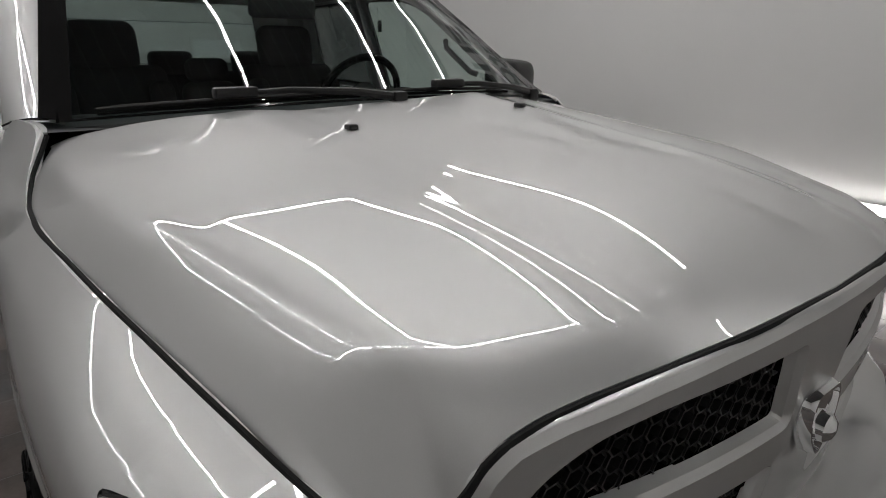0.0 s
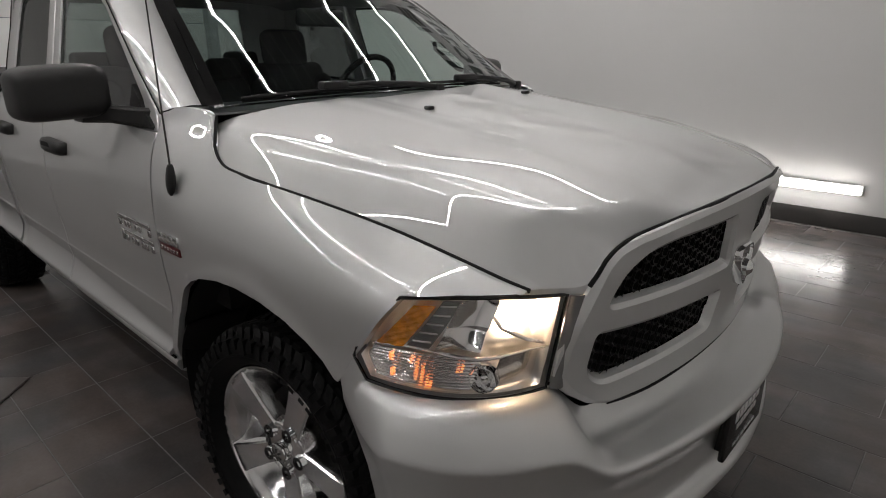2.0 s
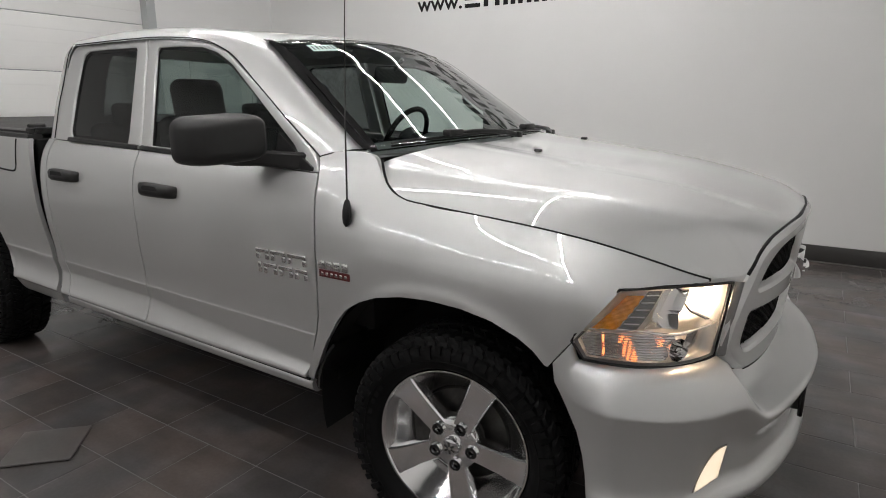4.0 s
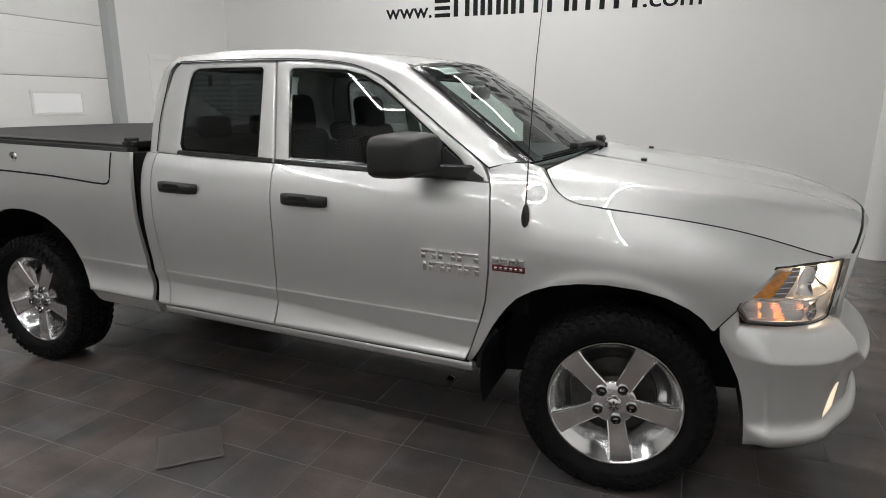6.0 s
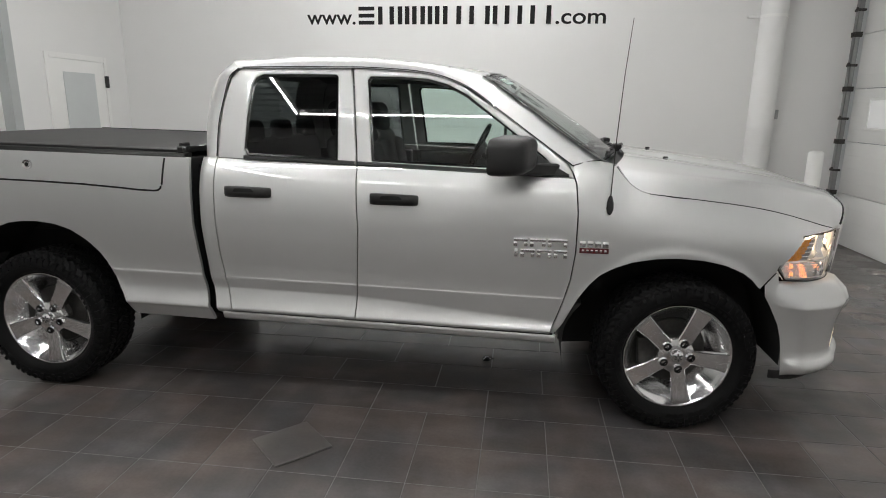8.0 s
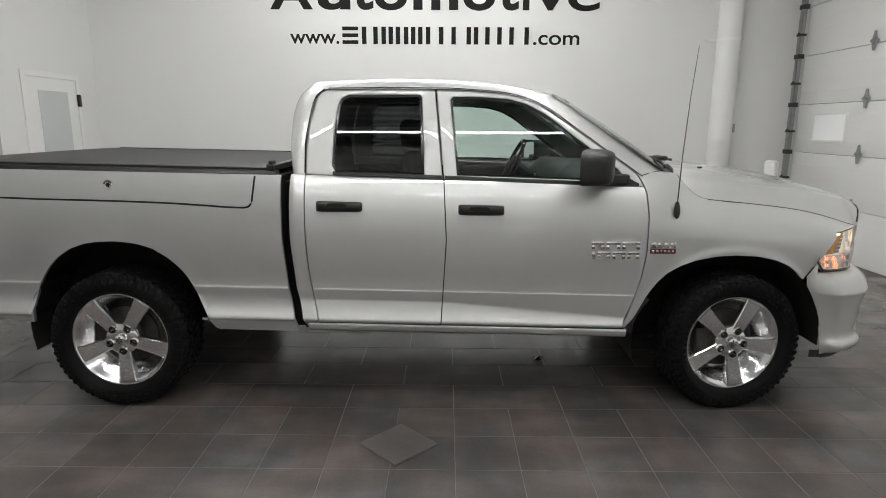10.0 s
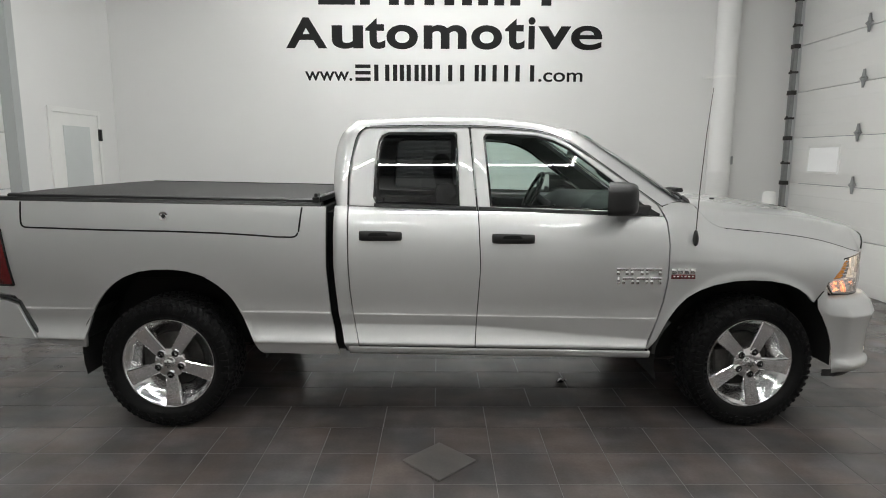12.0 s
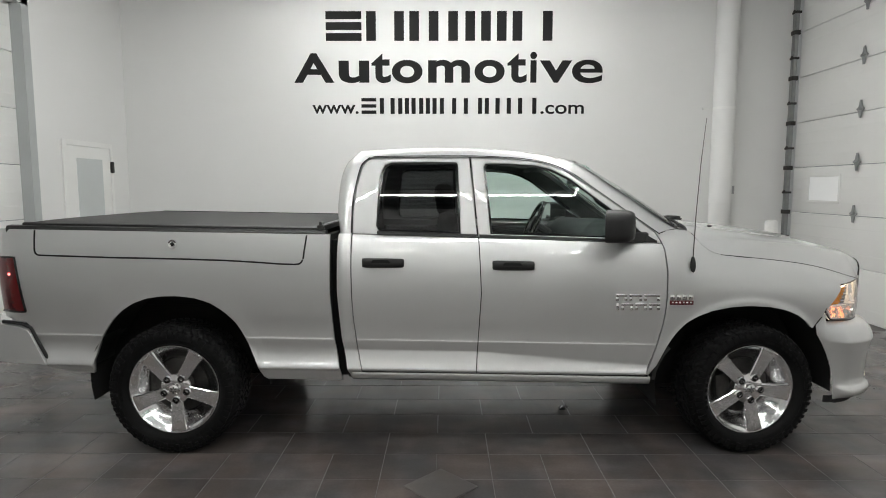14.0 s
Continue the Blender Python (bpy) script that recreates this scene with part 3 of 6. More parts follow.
def fender_w(x, z):
    zz = z + rk(x)
    gz, gy = [float(np.polyval(p, max(x, -0.2)) + np.polyval(np.polyder(p), -0.2) * min(x + 0.2, 0)) for p in (EDGE_Z, EDGE_Y)]
    base = DOOR_W(min(zz, 1.10)) - 0.13 * max(0, x + 0.1) ** 3
    zs = gz - 0.25
    if z > zs:
        t = (z - zs) / 0.25
        blend = min(max((x + 0.60) / 0.35, 0), 1)
        blend *= blend * (3 - 2 * blend)
        k = min(max(x / 0.5, 0), 1)
        k *= k * (3 - 2 * k)
        own = base + (gy - base) * ((t ** 3 * (2.2 - 1.2 * t) if t < 1 else 1.8 * t - 0.8) * (1 - k) + t ** 4.5 * k)
        if blend < 1:
            own = own * blend + (DOOR_W(zz) if zz < 1.37 else 0.900 - 0.4 * (zz - 1.37)) * (1 - blend)
        base = own
    return base + lip(x, z, -0.045, 0.43, 0.525)


def bed_w(x, z):
    w = BED_W(z + rk(x)) + lip(x, z, -3.545, 0.47, 0.535, 0.003)
    if x < -4.48:
        w -= 2.2 * (-4.48 - x) ** 2
    return w


def piecewise(knots):
    xs, ys = [k[0] for k in knots], [k[1] for k in knots]
    return lambda x: float(np.interp(x, xs, ys))


def sheet(name, s, xs, xa, xb, zb, zt, w, rows, label="", mat=PAINT, hem=0.022, level=None):
    """A body panel: columns xs (0 to 1) between the edges xa(z) and xb(z), from zb(x) to zt(x), on the skin w(x, z); s is the side. With level(x) the rows run level and end at the lower edge."""
    def fn(u, v):
        x = xa(0.9) * (1 - u) + xb(0.9) * u
        for _ in range(3):
            z = zb(x) + (zt(x) - zb(x)) * v if level is None else max(level(x) + (zt(x) - level(x)) * v, zb(x) + 0.002 * v)
            x = xa(z) * (1 - u) + xb(z) * u
        return (x, s * w(x, z), z)
    return grid(name, fn, xs, rows, mat, truck, label, flip=(s > 0), thick=(0, -s * hem, 0))


def dense(a, b, n, bunch):
    """Even steps from 0 to 1 with extra columns at the given places of a to b."""
    us = set(round(k / (n - 1), 5) for k in range(n))
    for x in bunch:
        us.add(round((x - a) / (b - a), 5))
    return sorted(u for u in us if 0 <= u <= 1)


BGAP = piecewise([(0.45, -1.704), (0.521, -1.701), (1.015, -1.673), (1.36, -1.689)])
FLINE = piecewise([(0.40, -0.70), (0.494, -0.658), (0.60, -0.620), (0.701, -0.589), (0.80, -0.565), (0.946, -0.549), (1.15, -0.549), (1.291, -0.562), (1.34, -0.58), (1.386, -0.607)])
RLINE = piecewise([(0.45, -2.40), (0.549, -2.409), (0.663, -2.433), (0.85, -2.455), (1.014, -2.462), (1.36, -2.464)])
CABREAR = piecewise([(0.45, -2.478), (0.484, -2.483), (0.734, -2.530), (1.014, -2.552), (1.40, -2.548)])
BEDFRONT = piecewise([(0.45, -2.533), (0.484, -2.536), (0.734, -2.578), (1.014, -2.595), (1.40, -2.586)])


def belt(x):
    return 1.342 - 0.031 * (x + 1.5)


def off(f, d):
    return lambda z: f(z) + d


def const(c):
    return lambda z: c


ARCH_F = [(-0.70, 0.478), (-0.592, 0.490), (-0.582, 0.523), (-0.52, 0.701), (-0.47, 0.780), (-0.422, 0.835), (-0.35, 0.880), (-0.271, 0.912), (-0.16, 0.935), (-0.05, 0.943), (0.07, 0.937), (0.174, 0.917), (0.26, 0.880), (0.31, 0.845), (0.352, 0.797),
          (0.430, 0.903), (0.546, 1.064), (0.64, 1.074), (0.745, 1.076)]
ARCH_R = [(-4.62, 0.86), (-4.47, 0.835), (-4.44, 0.80), (-4.345, 0.545), (-4.20, 0.520), (-4.072, 0.508), (-4.062, 0.590), (-4.03, 0.69), (-3.981, 0.785), (-3.93, 0.853), (-3.87, 0.908), (-3.80, 0.952), (-3.71, 0.985), (-3.62, 0.998), (-3.52, 1.000), (-3.42, 0.988), (-3.332, 0.961),
          (-3.25, 0.908), (-3.181, 0.839), (-3.135, 0.76), (-3.10, 0.68), (-3.052, 0.555), (-3.015, 0.470), (-2.50, 0.459)]
ROWS_DOOR = sorted(set([0, 0.008, 0.017, 0.03, 0.045, 0.055, 0.065, 0.075, 0.085, 0.095, 0.105, 0.115, 0.125, 0.132, 0.14, 0.146, 0.152, 0.158, 0.164, 0.17, 0.18, 0.19, 0.20, 0.215, 0.227, 0.2315, 0.2335, 0.2365, 0.2400, 0.2425, 0.249, 0.262] + steps(0.3, 1, 22)))
ROWS_BED = [(z - 0.436) / 0.921 for z in [0.436, 0.45, 0.47, 0.49, 0.505, 0.513, 0.518, 0.523, 0.529, 0.54, 0.555, 0.575, 0.60, 0.63, 0.66, 0.685, 0.70, 0.706, 0.709, 0.7125, 0.716, 0.72, 0.728, 0.75] + steps(0.78, 1.325, 18)] + [1]
for s in (-1, 1):
    xs = dense(-0.58, 0.745, 70, [k[0] for k in ARCH_F[2:]] + [-0.36, -0.345, -0.33, -0.315, -0.3, -0.28])
    sheet("fender", s, xs, off(FLINE, 0.0035), const(0.742), piecewise(ARCH_F), lambda x: GAP_Z(x) - 0.003, fender_w, steps(0, 1, 34))

    def edge_fn(x, v):
        z = GAP_Z(x) - 0.003
        return (x, s * (fender_w(x, z) * (1 - v) + (GAP_Y(x) + 0.003) * v), z + 0.003 * math.sin(math.pi * v))
    grid("fender_edge", edge_fn, steps(-0.50, -0.20, 31), steps(0, 1, 6), PAINT, truck, "silver turned-in edge of the fender", flip=(s < 0))
    door_w = door_skin
    for nm, xa, xb in (("front_door", off(BGAP, 0.003), off(FLINE, -0.0035)), ("rear_door", off(RLINE, 0.003), off(BGAP, -0.003))):
        sheet(nm, s, steps(0, 1, 26), xa, xb, lambda x: 0.516 - rk(x), belt, door_w, ROWS_DOOR, "silver painted door")
    sheet("cab_corner", s, steps(0, 1, 8), off(CABREAR, 0.0), off(RLINE, -0.003), lambda x: 0.462 - rk(x), belt, lambda x, z: door_skin(x, z) - 8 * max(0, -2.51 - x) ** 2, ROWS_DOOR)
    sheet("rocker", s, steps(0, 1, 20), const(-2.47), const(-0.625), lambda x: 0.450 - rk(x), lambda x: 0.505 - rk(x), lambda x, z: ROCK_W(z + rk(x)), steps(0, 1, 14))
    part("sill_seam", tube_bm([(x, s * 0.957, 0.5105 - rk(x)) for x in steps(-2.42, -0.64, 20)], 0.0055, 6), GAP, truck, "dark seam under the doors")
    xs = dense(-4.62, -2.56, 70, [k[0] for k in ARCH_R])
    sheet("bed_side", s, xs, const(-4.62), off(BEDFRONT, 0.0), piecewise(ARCH_R), lambda x: 1.374 - 0.0168 * (x + 2.566), bed_w, ROWS_BED, "silver painted bed side", level=lambda x: 0.436 - rk(x))

# hood
def smooth(knots):
    """A natural cubic spline through (x, value) knots, with even curvature for mirror-like sheet metal."""
    xs, ys = np.array([k[0] for k in knots], float), np.array([k[1] for k in knots], float)
    n, h = len(xs), np.diff(xs)
    a, r = np.eye(n), np.zeros(n)
    for i in range(1, n - 1):
        a[i, i - 1], a[i, i], a[i, i + 1] = h[i - 1], 2 * (h[i - 1] + h[i]), h[i]
        r[i] = 6 * ((ys[i + 1] - ys[i]) / h[i] - (ys[i] - ys[i - 1]) / h[i - 1])
    m = np.linalg.solve(a, r)

    def f(x):
        if x < xs[0]:
            return ys[0] + (x - xs[0]) * ((ys[1] - ys[0]) / h[0] - h[0] * m[1] / 6)
        if x > xs[-1]:
            return ys[-1] + (x - xs[-1]) * ((ys[-1] - ys[-2]) / h[-1] + h[-1] * m[-2] / 6)
        i = min(max(int(np.searchsorted(xs, x)) - 1, 0), n - 2)
        p, q = (xs[i + 1] - x) / h[i], (x - xs[i]) / h[i]
        return p * ys[i] + q * ys[i + 1] + ((p ** 3 - p) * m[i] + (q ** 3 - q) * m[i + 1]) * h[i] ** 2 / 6
    return f


# middle line of the hood, and its cross slopes at six stations: crown, valley, shoulder, and last the wall of the raised centre
HOOD_MID = smooth([(-0.36, 1.4316), (-0.15, 1.4092), (0.10, 1.3842), (0.35, 1.3556), (0.55, 1.3275), (0.70, 1.2934), (0.80, 1.2632), (0.94, 1.2110)])
HOOD_X = [-0.36, -0.1, 0.15, 0.4, 0.62, 0.8]
HOOD_B = [0, 0.14, 0.28, 0.4, 0.6, 0.68, 0.76, 0.83, 0.88, 0.92, 0.96, 1.0]
HOOD_SLOPE = [
    [0.003, 0.006, 0.005, 0.001, 0.039, 0.119, 0.188, 0.246, 0.299, 0.513, 1.048, 1.490, 0.114],
    [0.007, 0.021, 0.022, 0.011, 0.037, 0.106, 0.143, 0.182, 0.214, 0.416, 1.220, 1.631, 0.087],
    [0.008, 0.030, 0.041, 0.037, 0.049, 0.089, 0.108, 0.142, 0.154, 0.346, 1.410, 1.781, 0.093],
    [0.010, 0.030, 0.047, 0.057, 0.055, 0.074, 0.093, 0.118, 0.139, 0.412, 1.619, 1.942, 0.100],
    [0.002, 0.033, 0.057, 0.072, 0.074, 0.106, 0.129, 0.165, 0.207, 0.684, 1.843, 2.102, 0.076],
    [-0.003, 0.027, 0.049, 0.070, 0.095, 0.096, 0.100, 0.152, 0.245, 0.993, 2.028, 2.251, 0.050],
]
HOOD_LEAN = 0.0419
NOSE = spline([(0, 1.213), (0.27, 1.211), (0.54, 1.197), (0.676, 1.187), (0.743, 1.180), (0.80, 1.166), (0.84, 1.142), (0.865, 1.108), (0.885, 1.084), (0.92, 1.079), (1.0, 1.078)])
HOOD_STEP = 800


def ease(t):
    t = min(max(t, 0), 1)
    return t * t * (3 - 2 * t)


SLOPE_SUM = []
for row in HOOD_SLOPE:
    f = smooth(list(zip(HOOD_B, row)))
    vals = np.array([f(k / HOOD_STEP) + row[-1] * (ease((k / HOOD_STEP - 0.378) / 0.044) - ease((k / HOOD_STEP - 0.578) / 0.044)) for k in range(HOOD_STEP + 41)])
    SLOPE_SUM.append(np.concatenate([[0.0], np.cumsum((vals[1:] + vals[:-1]) / 2) / HOOD_STEP]))
BLEND = [smooth([(x, 1.0 if i == k else 0.0) for i, x in enumerate(HOOD_X)]) for k in range(len(HOOD_X))]
GRID_B = np.arange(HOOD_STEP + 41) / HOOD_STEP


def hood_raw(x, y):
    top, foot = 0.305 + 0.10 * max(0, 0.15 - x), 0.425 - 0.11 * (x - 0.25) - 0.08 * max(0, x - 0.25) ** 2
    xe = min(max(x, -0.25), 0.80)
    side = 0.8948 - 0.0857 * xe - 0.2117 * xe ** 2 + 0.0768 * xe ** 3
    bands = ((0.0, 0.4, top / 0.4), (0.4, 0.6, (foot - top) / 0.2), (0.6, 1.05, (side - foot) / 0.4))
    b = 0.4 * y / top if y < top else 0.4 + 0.2 * (y - top) / (foot - top) if y < foot else 0.6 + 0.4 * (y - foot) / (side - foot)
    fall, xc = 0.0, min(max(x, -0.36), 0.82)
    for blend, own in zip(BLEND, SLOPE_SUM):
        for lo, hi, width in bands:
            if b > lo:
                fall += blend(xc) * width * (np.interp(min(b, hi), GRID_B, own) - np.interp(lo, GRID_B, own))
    return HOOD_MID(x) - fall


def seam_y(x):
    return GAP_Y(min(max(x, -0.355), 0.76))


def hood_z(x, v, front):
    a = abs(v)
    q = max(0, 1 - (front - x) / (0.075 + 0.11 * a ** 5))
    lean = HOOD_LEAN * v * (seam_y(x) - 0.008) * ease((0.44 - a * seam_y(x)) / 0.16) * (1 - q * q)
    return hood_raw(x, a * seam_y(x)) - (hood_raw(front, a * seam_y(front)) - NOSE(a)) * q * q + lean


HOOD_F = spline([(0, 0.938), (0.27, 0.930), (0.54, 0.898), (0.676, 0.876), (0.743, 0.866), (0.81, 0.853), (0.865, 0.835), (0.90, 0.812), (1.0, 0.742)])


def hood_fn(u, v):
    f = HOOD_F(abs(v))
    r = -0.225 - 0.155 * abs(v) ** 2
    x = r + (f - r) * u
    y = v * (GAP_Y(min(max(x, -0.355), 0.76)) - 0.008)
    return (x, y, hood_z(x, v, f))


vs = sorted(set(steps(-1, 1, 161) + [k * q for k in steps(0.76, 0.98, 56) for q in (1, -1)]))
us = sorted(set(steps(0, 0.8, 50) + steps(0.8, 1, 34)))
grid("hood", hood_fn, us, vs, PAINT, truck, "silver painted hood with a raised centre", thick=(0, 0, -0.02))
for s in (-1, 1):
    bm = bmesh.new()
    box_bm(-0.012, 0.016, -0.012, 0.012, 0.0, 0.012, 0.004, 2, bm)
    nz = part("washer_nozzle", bm, BLACK, truck, "small black washer nozzle")
    nz.location = (0.0, s * 0.272, hood_fn((0.0 + 0.23) / 1.06, s * 0.272 / 0.89)[2] + 0.001)

# near-black tubes laid in the open gaps as their shade
for s in (-1, 1):
    part("hood_seam", tube_bm([(x, s * (GAP_Y(x) - 0.004), GAP_Z(x) - 0.004) for x in steps(-0.355, 0.745, 60)], 0.0055, 6), GAP, truck, "dark seam beside the hood")
part("hood_seam", tube_bm([(HOOD_F(abs(v)) + 0.0045, v * (GAP_Y(min(HOOD_F(abs(v)), 0.76)) - 0.008), NOSE(abs(v)) - 0.005) for v in steps(-0.88, 0.88, 90)], 0.0055, 6), GAP, truck, "dark seam above the grille")

# windshield, roof, pillars
D_EDGE = [(-2.36, 0.80, 1.842), (-2.0, 0.797, 1.847), (-1.74, 0.797, 1.847), (-1.5, 0.798, 1.837), (-1.335, 0.800, 1.820), (-1.161, 0.812, 1.768), (-0.951, 0.845, 1.631), (-0.77, 0.874, 1.502), (-0.607, 0.896, 1.388), (-0.575, 0.901, 1.365)]
W_EDGE = [(-2.43, 0.70, 1.888), (-2.0, 0.70, 1.908), (-1.74, 0.70, 1.906), (-1.5, 0.70, 1.892), (-1.28, 0.692, 1.866), (-1.065, 0.678, 1.814), (-0.85, 0.722, 1.680), (-0.65, 0.766, 1.540), (-0.47, 0.806, 1.417), (-0.425, 0.816, 1.392)]


def curve3(pts):
    fs = [spline([(i, p[k]) for i, p in enumerate(pts)]) for k in range(3)]
    return lambda t: Vector([f(t) for f in fs])


DC, WC = curve3(D_EDGE), curve3(W_EDGE)


def roof_fn(t, v):
    e = WC(t)
    k = 1 - v * v
    nose = min(max((t - 3) / 2, 0), 1)
    return (e.x + 0.085 * k * nose * nose - 0.03 * k * max(0, 1 - t), e.y * v, e.z + (0.022 + 0.022 * nose) * k)


grid("roof", roof_fn, steps(0, 5, 36), steps(-1, 1, 33), PAINT, truck, "silver painted roof", flip=True)


def shield_fn(u, v):
    """u from the roof (0) to the cowl (1)."""
    e = WC(5 + 4 * u)
    k = 1 - v * v
    return (e.x + (0.085 + 0.06 * u) * k + 0.018 * math.sin(math.pi * u), e.y * v * 0.985, e.z + (0.044 - 0.018 * u) * k + 0.010 * math.sin(math.pi * u) - 0.004)


ws = grid("windshield", shield_fn, steps(0.012, 1, 28), steps(-1, 1, 41), SHIELD, truck, "clear windshield with reflected ceiling lights", flip=True)
# black printed border along the foot and sides of the glass
for nm, us, vs in (("glass_border", steps(0.955, 1, 4), steps(-1, 1, 31)), ("glass_border", steps(0.0, 0.03, 3), steps(-1, 1, 31)), ("glass_border", steps(0, 1, 24), steps(-1, -0.962, 4)), ("glass_border", steps(0, 1, 24), steps(0.962, 1, 4))):
    grid(nm, lambda u, v: Vector(shield_fn(u, v)) + Vector((0.0015, 0, 0.0015)), us, vs, GLOSSBLACK, ws, "black border of the windshield", flip=True)
# shaded sticker at the top of the glass
grid("sticker", lambda u, v: Vector(shield_fn(u, v)) + Vector((0.002, 0, 0.002)), steps(0.060, 0.112, 3), steps(-0.81, -0.61, 4), material("sticker_paper", (0.45, 0.62, 0.56), 0.6, vary=0.1, scale=40), ws, "pale green stock sticker with handwriting", flip=True)
for k in range(6):
    grid("sticker_bar", lambda u, v: Vector(shield_fn(u, v)) + Vector((0.003, 0, 0.003)), steps(0.070, 0.102, 2), steps(-0.795 + 0.03 * k, -0.782 + 0.03 * k, 2), BASE, ws, flip=True)

for s in (-1, 1):
    def rail_fn(t, k):
        a, b = DC(t), WC(t)
        p = a.lerp(b, k)
        o = Vector((0.25 if t > 5 else 0, 0.72, 0.65)).normalized()
        if t < 1:
            o = o.lerp(Vector((-0.38, 0.75, 0.40)).normalized(), (1 - t) ** 2)
        p += o * (0.017 if t < 4 else 0.017 - 0.005 * min((t - 4) / 2, 1)) * math.sin(math.pi * k)
        return (p.x, s * p.y, p.z)
    grid("roof_pillar", rail_fn, steps(0, 9, 64), steps(0, 1, 11), PAINT, truck, "silver roof rail and windshield pillar", flip=(s > 0))
    # black strip between glass and pillar
    grid("pillar_trim", lambda t, k: (lambda p: (p.x + 0.008 - 0.006 * k, s * (p.y + 0.010 - 0.016 * k), p.z + 0.014 - 0.010 * k))(WC(t).lerp(DC(t), 0.12 - 0.20 * k)), steps(5.0, 9, 24), steps(0, 1, 3), GLOSSBLACK, truck, flip=(s > 0))
    part("door_seam", tube_bm([(DC(t).x, s * (DC(t).y + 0.0065), DC(t).z + 0.005) for t in steps(0.06, 8.9, 60)], 0.0029, 6), GAP, truck, "dark seam round the doors")
    a, b = DC(8.55), WC(8.75)
    o = Vector((0.25, 0.72, 0.65)).normalized() * 0.012
    part("pillar_seam", tube_bm([(p.x, s * p.y, p.z) for p in (a.lerp(b, 0.02) + o * 0.2, a.lerp(b, 0.35) + o, a.lerp(b, 0.7) + o, b + o * 0.2)], 0.0025, 6), GAP, truck, "dark seam at the foot of the pillar")
    # rear pillar of the cab
    C_A = curve3([(-2.467, 0.902, 1.372), (-2.467, 0.862, 1.525), (-2.445, 0.822, 1.68), (-2.41, 0.802, 1.80), (-2.36, 0.80, 1.842)])
    C_B = curve3([(-2.545, 0.862, 1.372), (-2.565, 0.806, 1.525), (-2.555, 0.765, 1.68), (-2.52, 0.730, 1.80), (-2.43, 0.700, 1.888)])

    def cpil(t, k):
        a, b = C_A(t), C_B(t)
        w = max(0, t - 3) ** 2
        o = Vector((-0.6, 0.75, 0.1)).normalized().lerp(Vector((-0.38, 0.75, 0.40)).normalized(), w)
        p = a.lerp(b, k) + o * (0.026 - 0.009 * w) * math.sin(math.pi * k)
        return (p.x, s * p.y, p.z)
    part("door_seam", tube_bm([(C_A(t).x - 0.001, s * (C_A(t).y + 0.0075), C_A(t).z) for t in steps(0.05, 4.0, 24)], 0.0028, 6), GAP, truck, "dark seam behind the rear door")
    grid("rear_pillar", cpil, steps(0, 4, 26), steps(0, 1, 8), PAINT, truck, flip=(s < 0))

# roof front edge and back of the cab
C_B = curve3([(-2.545, 0.862, 1.372), (-2.565, 0.806, 1.525), (-2.555, 0.765, 1.68), (-2.52, 0.730, 1.80), (-2.43, 0.700, 1.888)])


def back_frame(name, mat, label=""):
    bm = bmesh.new()
    rings = []
    for f in (0.0, 1.0):
        ring = []
        for k in range(72):
            a = 2 * math.pi * k / 72
            c, d = math.cos(a), math.sin(a)
            r = 1 / max(abs(c), abs(d))
            v, w = c * r, (d * r + 1) / 2
            if f:
                v, w = v * 0.70, 0.20 + w * 0.60
            e = C_B(w * 4)
            ring.append(bm.verts.new((e.x - 0.03 * (1 - v * v), e.y * v, e.z + 0.02 * (1 - v * v) * (1 if w > 0.9 else 0))))
        rings.append(ring)
    for k in range(72):
        bm.faces.new((rings[0][k], rings[0][(k + 1) % 72], rings[1][(k + 1) % 72], rings[1][k]))
    return part(name, bm, mat, truck, label)


back_frame("cab_back", PAINT)
grid("rear_window", lambda w, v: (C_B(w * 4).x - 0.03 * (1 - v * v) + 0.004, C_B(w * 4).y * v, C_B(w * 4).z), steps(0.19, 0.81, 8), steps(-0.71, 0.71, 8), REAR, truck, "rear window of the cab")

# door window frames, glass, weather strips
def glass_w(z):
    return 0.905 - (z - 1.36) * 0.255


def outline_hit(poly, c, a):
    d = Vector((math.cos(a), math.sin(a)))
    best = None
    for p, q in zip(poly, poly[1:] + poly[:1]):
        e = Vector(q) - Vector(p)
        den = d.x * e.y - d.y * e.x
        if abs(den) < 1e-9:
            continue
        w = Vector(p) - c
        t, u = (w.x * e.y - w.y * e.x) / den, (w.x * d.y - w.y * d.x) / den
        if t > 0 and -1e-6 <= u <= 1 + 1e-6 and (best is None or t > best):
            best = t
    return c + d * best


F_OUT = [(-1.688, 1.352), (-1.733, 1.835), (-1.728, 1.845), (-1.5, 1.837), (-1.335, 1.818), (-1.245, 1.798), (-1.161, 1.764), (-0.951, 1.627), (-0.77, 1.498), (-0.612, 1.384), (-0.585, 1.345), (-0.575, 1.316)]
F_IN = [(-1.615, 1.372), (-1.655, 1.785), (-1.640, 1.804), (-1.5, 1.803), (-1.334, 1.793), (-1.23, 1.767), (-1.126, 1.715), (-0.861, 1.517), (-0.72, 1.412), (-0.675, 1.360), (-0.668, 1.343)]
R_OUT = [(-2.464, 1.374), (-2.462, 1.525), (-2.445, 1.66), (-2.408, 1.79), (-2.385, 1.825), (-2.351, 1.842), (-2.0, 1.846), (-1.750, 1.846), (-1.742, 1.835), (-1.696, 1.352)]
R_IN = [(-2.300, 1.390), (-2.318, 1.420), (-2.310, 1.60), (-2.288, 1.755), (-2.270, 1.792), (-2.231, 1.811), (-2.0, 1.813), (-1.825, 1.812), (-1.814, 1.800), (-1.798, 1.374)]
